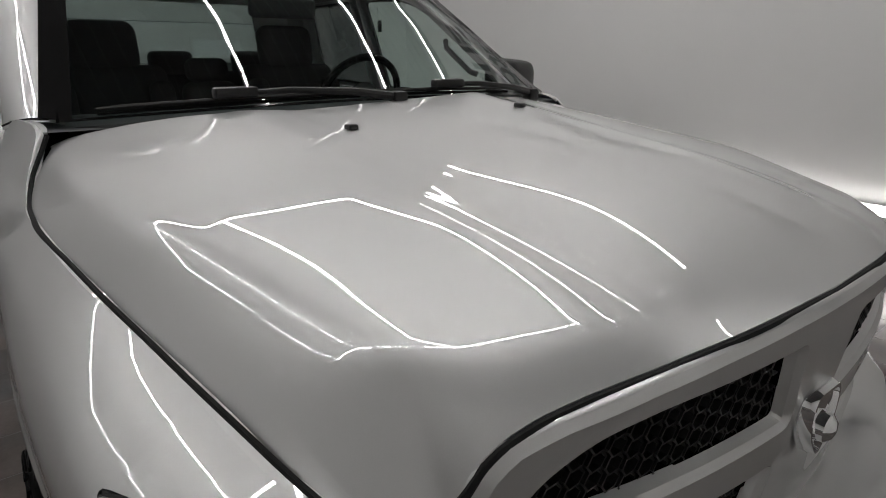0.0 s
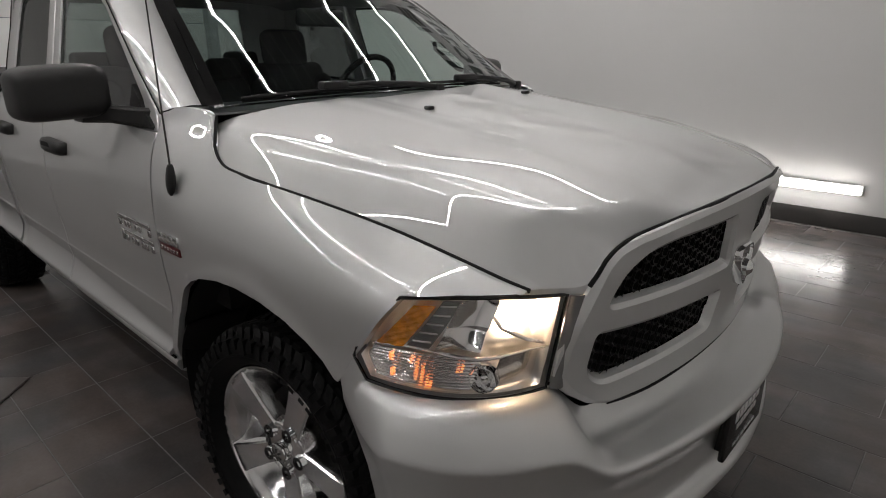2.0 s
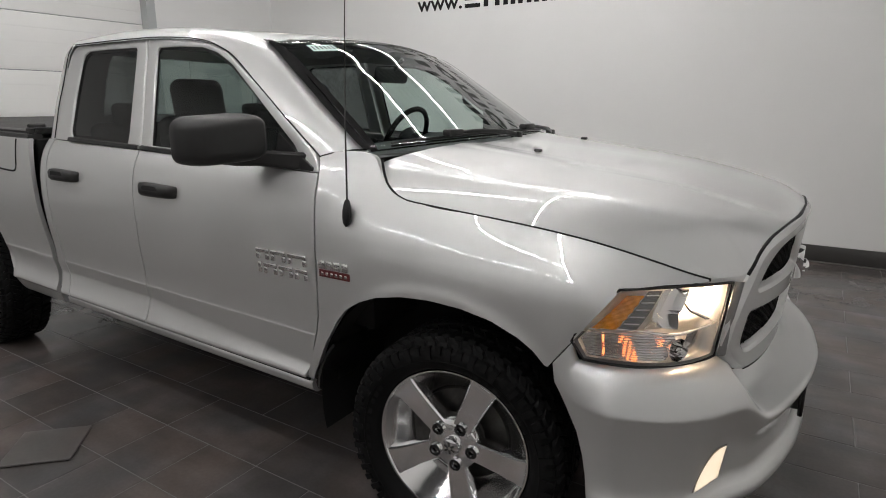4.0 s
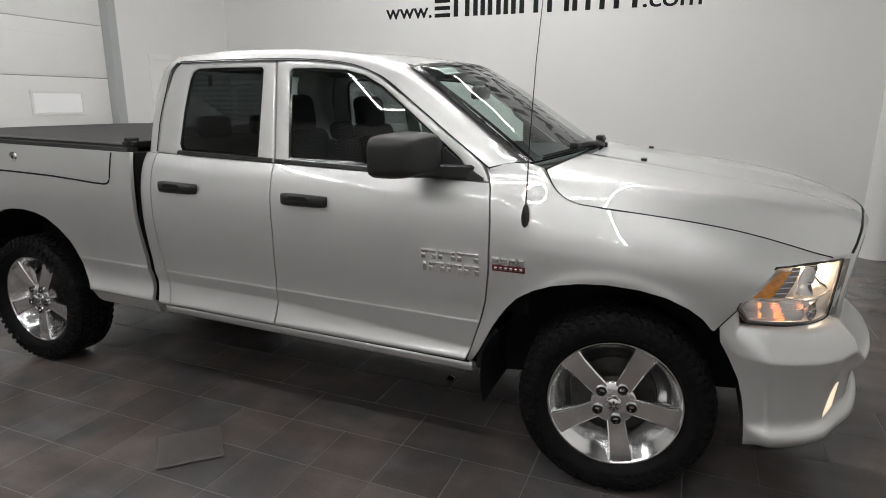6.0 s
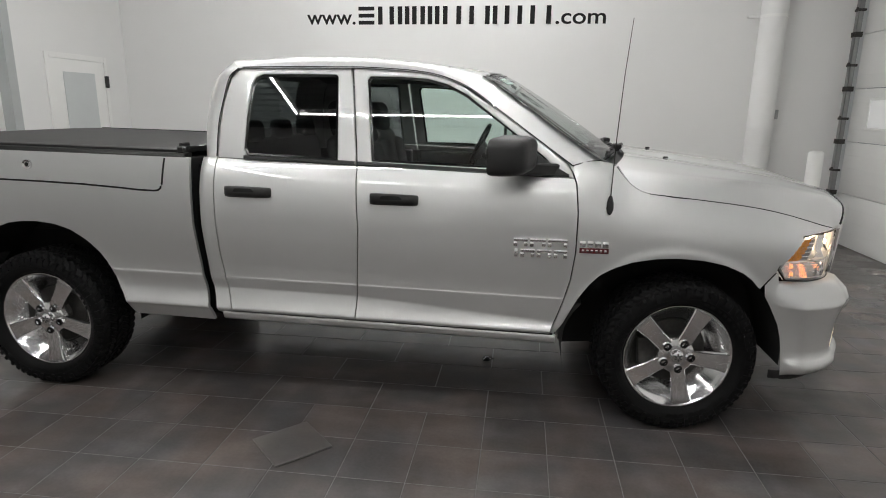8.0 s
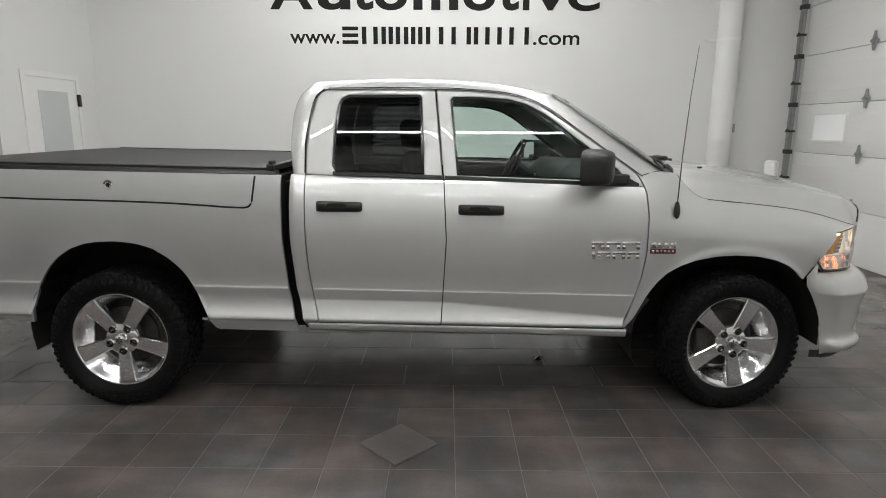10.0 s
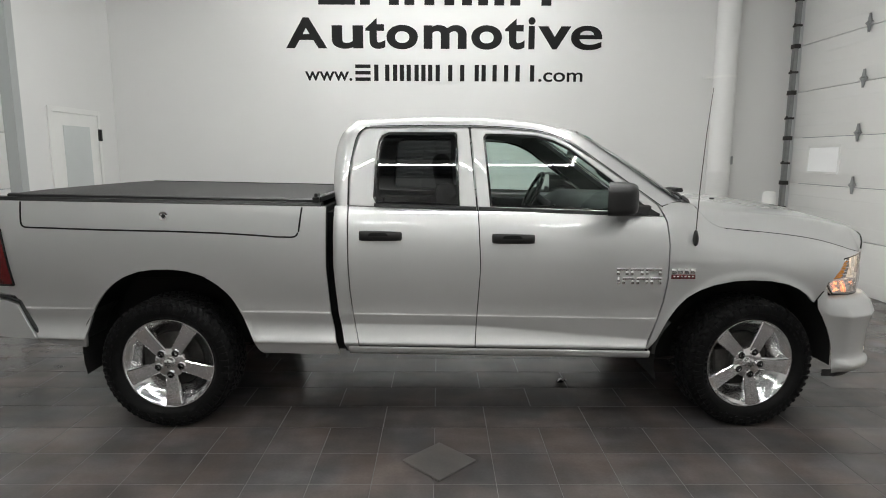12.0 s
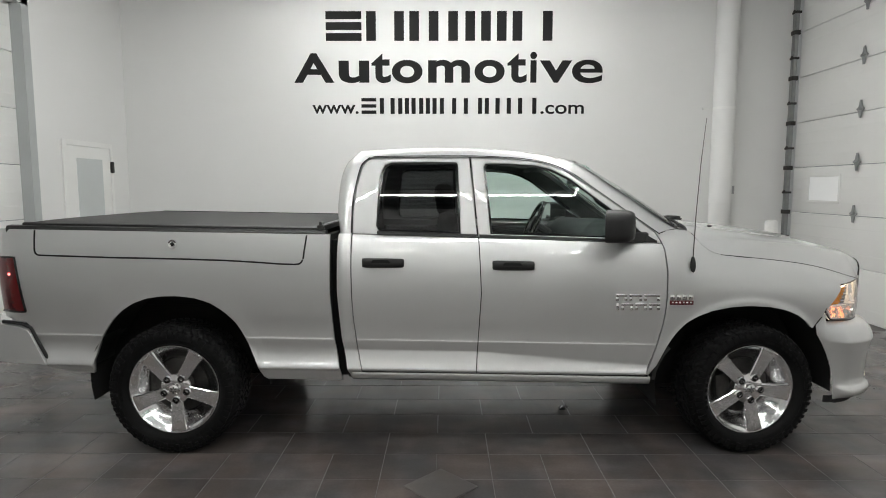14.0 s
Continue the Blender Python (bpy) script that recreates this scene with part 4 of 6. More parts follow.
for s in (-1, 1):
    for nm, outer, inner, c, tint in (("door_frame", F_OUT, F_IN, Vector((-1.28, 1.55)), CLEAR), ("door_frame", R_OUT, R_IN, Vector((-2.05, 1.58)), TINT)):
        angs = sorted(set([2 * math.pi * k / 120 for k in range(120)] + [math.atan2(p[1] - c.y, p[0] - c.x) % (2 * math.pi) for p in outer + inner]))
        rings = []
        for k in range(8):
            ring = []
            for a in angs:
                o, i = outline_hit(outer, c, a), outline_hit(inner, c, a)
                f = (0.0, 0.0, 0.05, 0.10, 0.90, 0.95, 1.0, 1.0)[k]
                h = (-0.012, 0.003, 0.0068, 0.0074, 0.0074, 0.0068, 0.003, -0.010)[k]
                p = o.lerp(i, f)
                ring.append((p.x, s * (glass_w(p.y) + h), p.y))
            rings.append(ring)
        n = len(angs)
        vv = [p for r in rings for p in r]
        ff = []
        for k in range(7):
            for j in range(n):
                q = (k * n + j, k * n + (j + 1) % n, (k + 1) * n + (j + 1) % n, (k + 1) * n + j)
                ff.append(q if s < 0 else q[::-1])
        add(nm, mesh_of(nm, vv, ff, PAINT), truck, "silver window frame of the door")
        gl = [(p[0], s * (glass_w(p[1]) - 0.006), p[1]) for p in [outline_hit(inner, c, a) for a in angs]]
        ff = [tuple(range(n)) if s < 0 else tuple(range(n))[::-1]]
        add("side_window", mesh_of("side_window", gl, ff, tint, smooth=False), truck, "clear side window" if tint is CLEAR else "dark tinted side window")
        # thin black seal round the glass
        sl = []
        for k, (sc, h) in enumerate(((1.0, 0.002), (0.965, 0.0))):
            for a in angs:
                i = outline_hit(inner, c, a)
                p = c + (i - c) * (1 if k == 0 else 1 - 0.014 / (i - c).length)
                sl.append((p.x, s * (glass_w(p.y) + h - 0.003), p.y))
        ff = []
        for j in range(n):
            q = (j, (j + 1) % n, n + (j + 1) % n, n + j)
            ff.append(q if s < 0 else q[::-1])
        add("window_seal", mesh_of("window_seal", sl, ff, GLOSSBLACK), truck, "black rubber window seal")
    # black weather strip along the belt line
    for xa, xb in ((-2.31, -1.70), (-1.685, -0.60)):
        bm = bmesh.new()
        rings = []
        for x in steps(xa, xb, 12):
            z = belt(x) + 0.003
            rings.append([bm.verts.new((x, s * y, zz)) for y, zz in ((0.912, z), (0.925, z + 0.003), (0.921, z + 0.018), (0.905, z + 0.022))])
        for a, b in zip(rings, rings[1:]):
            for k in range(3):
                bm.faces.new((a[k], a[k + 1], b[k + 1], b[k]))
        part("belt_strip", bm, BLACK, truck, "black weather strip")
    # black sail panel and the mirror
    bm = bmesh.new()
    pts = [(-0.80, belt(-0.80) + 0.02), (-0.80, 1.455), (-0.70, 1.39), (-0.605, 1.335), (-0.60, belt(-0.6) + 0.012)]
    a = [bm.verts.new((x, s * (glass_w(z) + 0.016), z)) for x, z in pts]
    b = [bm.verts.new((x, s * (glass_w(z) - 0.01), z)) for x, z in pts]
    bm.faces.new(a), bm.faces.new(b[::-1])
    for k in range(5):
        bm.faces.new((a[k], a[(k + 1) % 5], b[(k + 1) % 5], b[k]))
    mir = part("wing_mirror", bm, BLACK, truck, "black plastic wing mirror", smooth=False)
    bm = bmesh.new()
    mt = []
    # mirror head: a rounded block with a domed front
    for i, (x, sc) in enumerate(((-0.975, 0.84), (-1.000, 0.87), (-1.006, 0.91), (-1.010, 0.955), (-0.995, 0.995), (-0.95, 1.0), (-0.89, 0.985), (-0.845, 0.945), (-0.815, 0.87), (-0.797, 0.74), (-0.790, 0.45))):
        out = rounded([(-0.5, -0.5), (0.5, -0.5), (0.5, 0.5), (-0.5, 0.5)], 0.26, 5)
        mt.append([bm.verts.new((-0.872 + (x + 0.897) * 0.78 - 0.30 * p.x * 0.264 * sc, s * (1.096 + p.x * 0.264 * sc), 1.434 + p.y * 0.176 * sc - 0.016 * p.x)) for p in out])
    m = len(mt[0])
    for a, b in zip(mt, mt[1:]):
        for k in range(m):
            bm.faces.new((a[k], a[(k + 1) % m], b[(k + 1) % m], b[k]))
    bm.faces.new(mt[0]), bm.faces.new(mt[-1])
    part("mirror_head", bm, BLACK, mir, sharp=50)
    bm = bmesh.new()
    rings = []
    for y, xm, w, z0, z1 in ((0.885, -0.72, 0.105, 1.320, 1.385), (0.93, -0.76, 0.085, 1.322, 1.385), (0.99, -0.84, 0.07, 1.335, 1.392), (1.05, -0.90, 0.05, 1.335, 1.40)):
        rings.append([bm.verts.new((xm + dx * w, s * y, z)) for dx, z in ((-1, z0 + 0.01), (-0.8, z0), (0.8, z0), (1, z0 + 0.01), (1, z1 - 0.01), (0.8, z1), (-0.8, z1), (-1, z1 - 0.01))])
    for a, b in zip(rings, rings[1:]):
        for k in range(8):
            bm.faces.new((a[k], a[(k + 1) % 8], b[(k + 1) % 8], b[k]))
    bm.faces.new(rings[-1])
    part("mirror_arm", bm, BLACK, mir)
    out = rounded([(-0.5, -0.5), (0.5, -0.5), (0.5, 0.5), (-0.5, 0.5)], 0.2, 5)
    add("mirror_glass", mesh_of("mirror_glass", [(-0.945 - 0.30 * p.x * 0.212, s * (1.096 + p.x * 0.212), 1.434 + p.y * 0.138 - 0.012 * p.x) for p in out], [tuple(range(len(out)))], CHROME, smooth=False), mir, "mirror glass")

    # door handles
    for xc, zc in ((-2.268, 1.203), (-1.480, 1.188)):
        bm = bmesh.new()
        rings = []
        for x, h, d in ((-0.128, 0.018, 0.004), (-0.124, 0.026, 0.022), (-0.10, 0.028, 0.036), (-0.05, 0.028, 0.040), (0.05, 0.027, 0.040), (0.10, 0.026, 0.036), (0.122, 0.024, 0.024), (0.127, 0.016, 0.004)):
            w = DOOR_W(zc + rk(xc))
            rings.append([bm.verts.new((xc + x, s * (w + dy), zc + dz - 0.012 * x)) for dy, dz in ((-0.004, -h), (d * 0.7, -h), (d, -h * 0.55), (d, h * 0.55), (d * 0.7, h), (-0.004, h))])
        for a, b in zip(rings, rings[1:]):
            for k in range(5):
                bm.faces.new((a[k], a[k + 1], b[k + 1], b[k]))
        bm.faces.new(rings[0]), bm.faces.new(rings[-1])
        hd = part("door_handle", bm, BLACK, truck, "black plastic door handle", sharp=60)
        # flat near-black patch, the painted shade of the grip's recess
        bm = bmesh.new()
        pts = rounded([(-0.07, -0.005), (0.05, -0.005), (0.035, 0.014), (-0.06, 0.014)], 0.008, 3)
        w = DOOR_W(zc + rk(xc)) + 0.0412
        bm.faces.new([bm.verts.new((xc + p.x, s * w, zc + p.y + 0.008)) for p in pts])
        part("grip_shade", bm, GAP, hd, smooth=False)

# dark filler boxes, added to block light behind the panel gaps and under the body
for b in ((-4.55, 0.72, -0.56, 0.56, 0.60, 0.86), (-3.1, -0.72, -0.48, 0.48, 0.40, 0.62), (-2.45, -0.75, 0.48, 0.88, 0.44, 0.60), (-2.50, -0.62, -0.90, 0.90, 0.47, 0.60), (-2.60, -2.50, -0.86, 0.86, 0.47, 1.33), (-4.58, -2.62, -0.90, 0.90, 1.06, 1.345), (-0.62, -0.40, -0.84, 0.84, 0.72, 1.25), (-4.52, -4.12, -0.90, 0.90, 0.56, 1.1), (-3.0, -2.62, -0.90, 0.90, 0.50, 1.1), (-0.45, 0.70, -0.60, 0.60, 0.8, 1.10), (-2.50, -0.60, -0.905, -0.885, 0.55, 1.31), (-2.50, -0.60, 0.885, 0.905, 0.55, 1.31)):
    part("core_filler", box_bm(*b), GAP, truck, "dark filler box added inside and under the body to block light", smooth=False)
for s in (-1, 1):
    for cx, cz, r in ((-0.045, 0.43, 0.545), (-3.545, 0.47, 0.56)):
        bm = bmesh.new()
        ring = []
        for k in range(25):
            a = math.pi * (k / 24 * 1.10 - 0.02)
            ring.append([bm.verts.new((cx + r * math.cos(a), s * y, cz + r * math.sin(a))) for y in (0.945, 0.55)])
        for a, b in zip(ring, ring[1:]):
            bm.faces.new((a[0], a[1], b[1], b[0]))
        bm.faces.new([p[1] for p in ring])
        part("wheel_well", bm, GAP, truck, "black wheel well liner")
    # black mud flap ends behind the wheels
    for x0, z0, z1 in ((-0.612, 0.468, 0.67), (-4.105, 0.555, 0.74)):
        bm = bmesh.new()
        rings = [[bm.verts.new((x0 + dx + 0.09 * t * t, s * y, z0 + (z1 - z0) * t)) for dx, y in ((0, 0.72), (0, 0.945), (0.02, 0.955), (0.03, 0.72))] for t in steps(0, 1, 5)]
        for a, b in zip(rings, rings[1:]):
            for k in range(4):
                bm.faces.new((a[k], a[(k + 1) % 4], b[(k + 1) % 4], b[k]))
        bm.faces.new(rings[0])
        part("splash_guard", bm, BLACK, truck, "black splash guard")

# ---- wheels ----
def low(r):
    """The tyre's radii, drawn in to its loaded height."""
    return r if r < 0.278 else 0.278 + (r - 0.278) * 0.87


def make_wheel():
    w = new("wheel")
    # turned tyre: outer face towards -y
    prof = [(0.278, -0.045), (0.290, -0.075), (0.305, -0.092), (0.33, -0.104), (0.36, -0.110), (0.378, -0.107), (0.389, -0.098), (0.399, -0.082), (0.410, -0.05), (0.414, 0.0), (0.412, 0.06), (0.406, 0.12), (0.395, 0.155), (0.36, 0.165), (0.30, 0.15), (0.27, 0.12)]
    t = part("tyre", spin_bm([(low(r), y) for r, y in prof], 72), RUBBER, w, "black all-terrain tyre")
    bm = bmesh.new()
    rnd = random.Random(4)
    n = 56
    for k in range(n):
        for row, (y0, y1, r0, r1) in enumerate(((-0.108, -0.066, 0.383, 0.423), (-0.058, -0.012, 0.405, 0.427), (-0.005, 0.042, 0.405, 0.427), (0.05, 0.095, 0.405, 0.427), (0.102, 0.158, 0.385, 0.426))):
            a0 = 2 * math.pi * (k + 0.5 * (row % 2) + rnd.uniform(-0.08, 0.08)) / n
            da = 2 * math.pi / n * (0.33 if k % 2 else 0.38)
            sk = 0.03 if row % 2 else -0.03
            vs = []
            for r in (r0, r1):
                f = 1.0 if r == r0 else 0.86
                for y, o in ((y0, sk), (y1, -sk)):
                    yy = (y0 + y1) / 2 + (y - (y0 + y1) / 2) * f
                    if row == 0 and y == y0:
                        yy += 0.016 if r == r1 else 0.010
                    for d in (-da, da):
                        a = a0 + d * f + o
                        rr = low(r) - (0.013 if row == 0 and y == y0 and r == r1 else 0)
                        vs.append(bm.verts.new((rr * math.cos(a), yy, rr * math.sin(a))))
            for q in ((0, 1, 3, 2), (4, 5, 7, 6), (0, 1, 5, 4), (2, 3, 7, 6), (0, 2, 6, 4), (1, 3, 7, 5)):
                bm.faces.new([vs[i] for i in q])
        # shoulder lug running down the side wall
        a0 = 2 * math.pi * (k + rnd.uniform(-0.1, 0.1)) / n
        da = 2 * math.pi / n * 0.25
        lo = 0.345 if k % 2 else 0.362
        vs = [bm.verts.new((low(r) * math.cos(a0 + d), y, low(r) * math.sin(a0 + d))) for r, y in ((0.395, -0.112), (lo, -0.1165), (0.395, -0.09), (lo, -0.100)) for d in (-da, da)]
        for q in ((0, 1, 3, 2), (4, 5, 7, 6), (0, 1, 5, 4), (2, 3, 7, 6), (0, 2, 6, 4), (1, 3, 7, 5)):
            bm.faces.new([vs[i] for i in q])
    part("tread", bm, RUBBER, t, smooth=False)
    # raised marks and rim bead on the side wall
    bm = spin_bm([(low(r), y) for r, y in ((0.335, -0.1075), (0.338, -0.1095), (0.341, -0.1085))], 64)
    for k in range(18):
        if k % 6 in (1, 2, 3):
            for j in range(3):
                a = 2 * math.pi * (k + j * 0.3) / 18
                vs = [bm.verts.new((low(r) * math.cos(a + d), -0.1085, low(r) * math.sin(a + d))) for r, d in ((0.311, -0.035), (0.311, 0.035), (0.328, 0.035), (0.328, -0.035))]
                bm.faces.new(vs)
    part("sidewall_relief", bm, RUBBER, t, smooth=False)
    # chrome rim: outer lip and barrel
    bm = spin_bm([(0.176, 0.040), (0.192, 0.022), (0.212, 0.002), (0.230, -0.020), (0.244, -0.038), (0.256, -0.051), (0.265, -0.058), (0.270, -0.064), (0.274, -0.069), (0.280, -0.070), (0.284, -0.064), (0.286, -0.05)], 72)
    rim = part("rim", bm, RIMCHROME, w, "chrome five-spoke rim")
    # five wide spokes
    for k in range(5):
        bm = bmesh.new()
        rings = []
        for r, hw, y in ((0.020, 0.030, -0.050), (0.050, 0.0355, -0.052), (0.075, 0.0375, -0.054), (0.11, 0.0385, -0.0565), (0.15, 0.0400, -0.059), (0.19, 0.0425, -0.0615), (0.225, 0.0455, -0.064), (0.252, 0.049, -0.0655), (0.264, 0.052, -0.0660), (0.272, 0.0535, -0.0655)):
            # flat face with a narrow chamfer, side walls that draw in towards the back
            rings.append([bm.verts.new((c, yy, r - 0.004 * (c / hw) ** 2)) for c, yy in ((-hw * 0.80, y + 0.060), (-hw - 0.001, y + 0.009), (-hw, y + 0.0055), (-hw + 0.0050, y + 0.0004), (hw - 0.0050, y + 0.0004), (hw, y + 0.0055), (hw + 0.001, y + 0.009), (hw * 0.80, y + 0.060))])
        for a, b in zip(rings, rings[1:]):
            for j in range(7):
                bm.faces.new((a[j], a[j + 1], b[j + 1], b[j]))
        bm.faces.new(rings[0]), bm.faces.new(rings[-1])
        bmesh.ops.rotate(bm, verts=bm.verts, matrix=Matrix.Rotation(math.pi * (2 * k / 5 + 1.0 - 0.03), 3, "Y"))
        part("spoke", bm, SPOKE, rim, sharp=28)
        bm = spin_bm([(0.0, -0.058), (0.008, -0.058), (0.0105, -0.052), (0.0115, -0.03), (0.017, -0.028), (0.017, -0.064), (0.022, -0.067), (0.022, -0.03)], 12)
        a = math.pi * (2 * k / 5 - 0.5 + 0.03)
        bmesh.ops.translate(bm, verts=bm.verts, vec=(0.074 * math.cos(a), 0.003, 0.074 * math.sin(a)))
        nut = part("lug_nut", bm, CHROME, rim, "chrome lug nut in a dark seat", sharp=30)
        bm = spin_bm([(0.011, -0.0675), (0.0205, -0.0685), (0.0205, -0.06)], 14)
        bmesh.ops.translate(bm, verts=bm.verts, vec=(0.074 * math.cos(a), 0.0025, 0.074 * math.sin(a)))
        part("nut_seat", bm, GLOSSBLACK, nut)
    part("hub_face", spin_bm([(0.034, -0.0555), (0.088, -0.0535), (0.094, -0.049), (0.098, -0.030), (0.098, 0.0)], 40), SPOKE, rim)
    bm = spin_bm([(0.0, -0.082), (0.018, -0.081), (0.030, -0.076), (0.0335, -0.068), (0.0335, -0.05)], 28)
    part("centre_cap", bm, CHROME, rim, "chrome centre cap")
    bm = bmesh.new()
    for q in range(6):
        a = q * math.pi / 3
        box_bm(-0.004, 0.004, -0.0835, -0.079, 0.006, 0.022, 0.001, 1, bm)
        bmesh.ops.rotate(bm, verts=bm.verts, matrix=Matrix.Rotation(math.pi / 3, 3, "Y"))
    part("cap_relief", bm, STEEL, rim, smooth=False)
    bm = spin_bm([(0.0, 0.02), (0.07, 0.02), (0.085, 0.035), (0.172, 0.035), (0.175, 0.05), (0.0, 0.05)], 40)
    part("brake_disc", bm, STEEL, w, "grey steel brake disc")
    bm = box_bm(-0.185, -0.09, 0.0, 0.08, -0.07, 0.09, 0.015, 2)
    part("brake_caliper", bm, STEEL, w)
    bm = spin_bm([(0.0, 0.115), (0.20, 0.115)], 32)
    part("wheel_back", bm, GAP, w)
    return w


whl = make_wheel()
whl.parent = truck
whl["label"] = "chrome wheel with a black all-terrain tyre"
whl.matrix_basis = pose(0, -0.874, 0.406, 0, -5, 6)
for x, s, turn, steer in ((-3.578, -1, 2, 0), (0, 1, 40, 6), (-3.578, 1, 10, 0)):
    c = copy_thing(whl, pose(x, s * (0.893 if x else 0.874), 0.406, 0, turn, steer if s < 0 else 180 + steer))
for x in (0, -3.578):
    part("axle", tube_bm([(x, -0.76, 0.405), (x, 0.76, 0.405)], 0.045, 10), GAP, truck, "dark axle")
part("exhaust_pipe", tube_bm([(-3.9, 0.2, 0.45), (-1.2, 0.35, 0.42)], 0.05, 10), GAP, truck, "dark exhaust pipe")

# ---- front end ----
def xg(y, z=1.0):
    return 0.930 + 0.10 * (z - 1.0) - 0.077 * (abs(y) / 0.60) ** 2 - 0.016 * (abs(y) / 0.66) ** 8


def fill2d(bm, loops, lift):
    """Fill an outline with holes in (y, z); lift gives the 3D place."""
    edges = []
    for lp in loops:
        vs = [bm.verts.new(lift(p[0], p[1])) for p in lp]
        edges += [bm.edges.new((vs[i], vs[(i + 1) % len(vs)])) for i in range(len(vs))]
    bmesh.ops.triangle_fill(bm, use_beauty=True, use_dissolve=False, edges=edges)


HALF = [(0.0, 1.208), (0.15, 1.206), (0.30, 1.200), (0.416, 1.191), (0.54, 1.176), (0.590, 1.160), (0.617, 1.135), (0.632, 1.102), (0.645, 1.065), (0.668, 1.00), (0.685, 0.93), (0.692, 0.862), (0.652, 0.812), (0.59, 0.768), (0.53, 0.747), (0.40, 0.738), (0.17, 0.735), (0.0, 0.735)]
OUTL = resample([(p[0], p[1], 0) for p in HALF] + [(-p[0], p[1], 0) for p in HALF[-2:0:-1]], 160, closed=True)
UP = rounded([(0.082, 1.012), (0.105, 1.147), (0.40, 1.146), (0.495, 1.134), (0.56, 1.096), (0.592, 1.027)], [0.01, 0.012, 0.1, 0.06, 0.05, 0.014], 4)
LO = rounded([(0.110, 0.828), (0.090, 0.927), (0.609, 0.958), (0.620, 0.864), (0.575, 0.826)], [0.015, 0.01, 0.012, 0.03, 0.04], 4)
UP, LO = [resample([(p.x, p.y, 0) for p in h], 200, closed=True) for h in (UP, LO)]
HOLES = [[(q * p.x, p.y) for p in h] for h in (UP, LO) for q in (1, -1)]
grille = new("grille")
grille.parent = truck
grille["label"] = "silver crossbar grille with black honeycomb mesh"


def inset(loop, d):
    """A closed (y, z) loop moved d to the side that faces the bars."""
    out, n = [], len(loop)
    turn = 1 if sum(loop[k - 1][0] * loop[k][1] - loop[k][0] * loop[k - 1][1] for k in range(n)) > 0 else -1
    for k in range(n):
        (ya, za), (yb, zb) = loop[k - 2], loop[(k + 2) % n]
        e = math.hypot(yb - ya, zb - za)
        out.append((loop[k][0] + turn * d * (zb - za) / e, loop[k][1] - turn * d * (yb - ya) / e))
    return out


# flat bars with chamfered edges
CHAMFER = 0.011
LOOPS = [[(p.x, p.y) for p in OUTL]] + HOLES
INNER = [inset(LOOPS[0], -CHAMFER)] + [inset(h, CHAMFER) for h in HOLES]
bm = bmesh.new()
fill2d(bm, INNER, lambda y, z: (0.009, y, z))
for k in range(-46, 47):
    bmesh.ops.bisect_plane(bm, geom=bm.verts[:] + bm.edges[:] + bm.faces[:], dist=1e-5, plane_co=(0, k * 0.015, 0), plane_no=(0, 1, 0))
for k in range(33):
    bmesh.ops.bisect_plane(bm, geom=bm.verts[:] + bm.edges[:] + bm.faces[:], dist=1e-5, plane_co=(0, 0, 0.74 + k * 0.0145), plane_no=(0, 0, 1))
for lp, inn in zip(LOOPS, INNER):
    a, b = [bm.verts.new((0.0, *p)) for p in lp], [bm.verts.new((0.009, *p)) for p in inn]
    for k in range(len(a)):
        bm.faces.new((a[k - 1], a[k], b[k], b[k - 1]))
for vt in bm.verts:
    vt.co.x += xg(vt.co.y, vt.co.z)
for f in bm.faces:
    f.normal_update()
    if f.normal.x < 0:
        f.normal_flip()
# walls of the openings
for hloop in HOLES:
    cy, cz = sum(p[0] for p in hloop) / len(hloop), sum(p[1] for p in hloop) / len(hloop)
    a = [bm.verts.new((xg(y, z), y, z)) for y, z in hloop]
    m = [bm.verts.new((xg(y, z) - 0.014, y + math.copysign(min(0.010, abs(cy - y)), cy - y), z + math.copysign(min(0.009, abs(cz - z)), cz - z))) for y, z in hloop]
    for k in range(len(a)):
        j = (k + 1) % len(a)
        bm.faces.new((a[k], a[j], m[j], m[k]))
# rounded outer edge back to the hood and lamps
prev = [bm.verts.new((xg(p.x, p.y), p.x, p.y)) for p in OUTL]
for dx, grow in ((-0.004, 0.003), (-0.012, 0.004), (-0.05, -0.006)):
    ring = []
    for p in OUTL:
        c = Vector((p.x, p.y - 0.94))
        c = c * (1 + grow / max(c.length, 0.1))
        ring.append(bm.verts.new((xg(p.x, p.y) + dx, c.x, c.y + 0.94)))
    for k in range(len(ring)):
        j = (k + 1) % len(ring)
        bm.faces.new((prev[k], prev[j], ring[j], ring[k]))
    prev = ring
part("grille_frame", bm, PAINT, grille, "silver painted grille frame", sharp=26)
HEXR = 0.0155
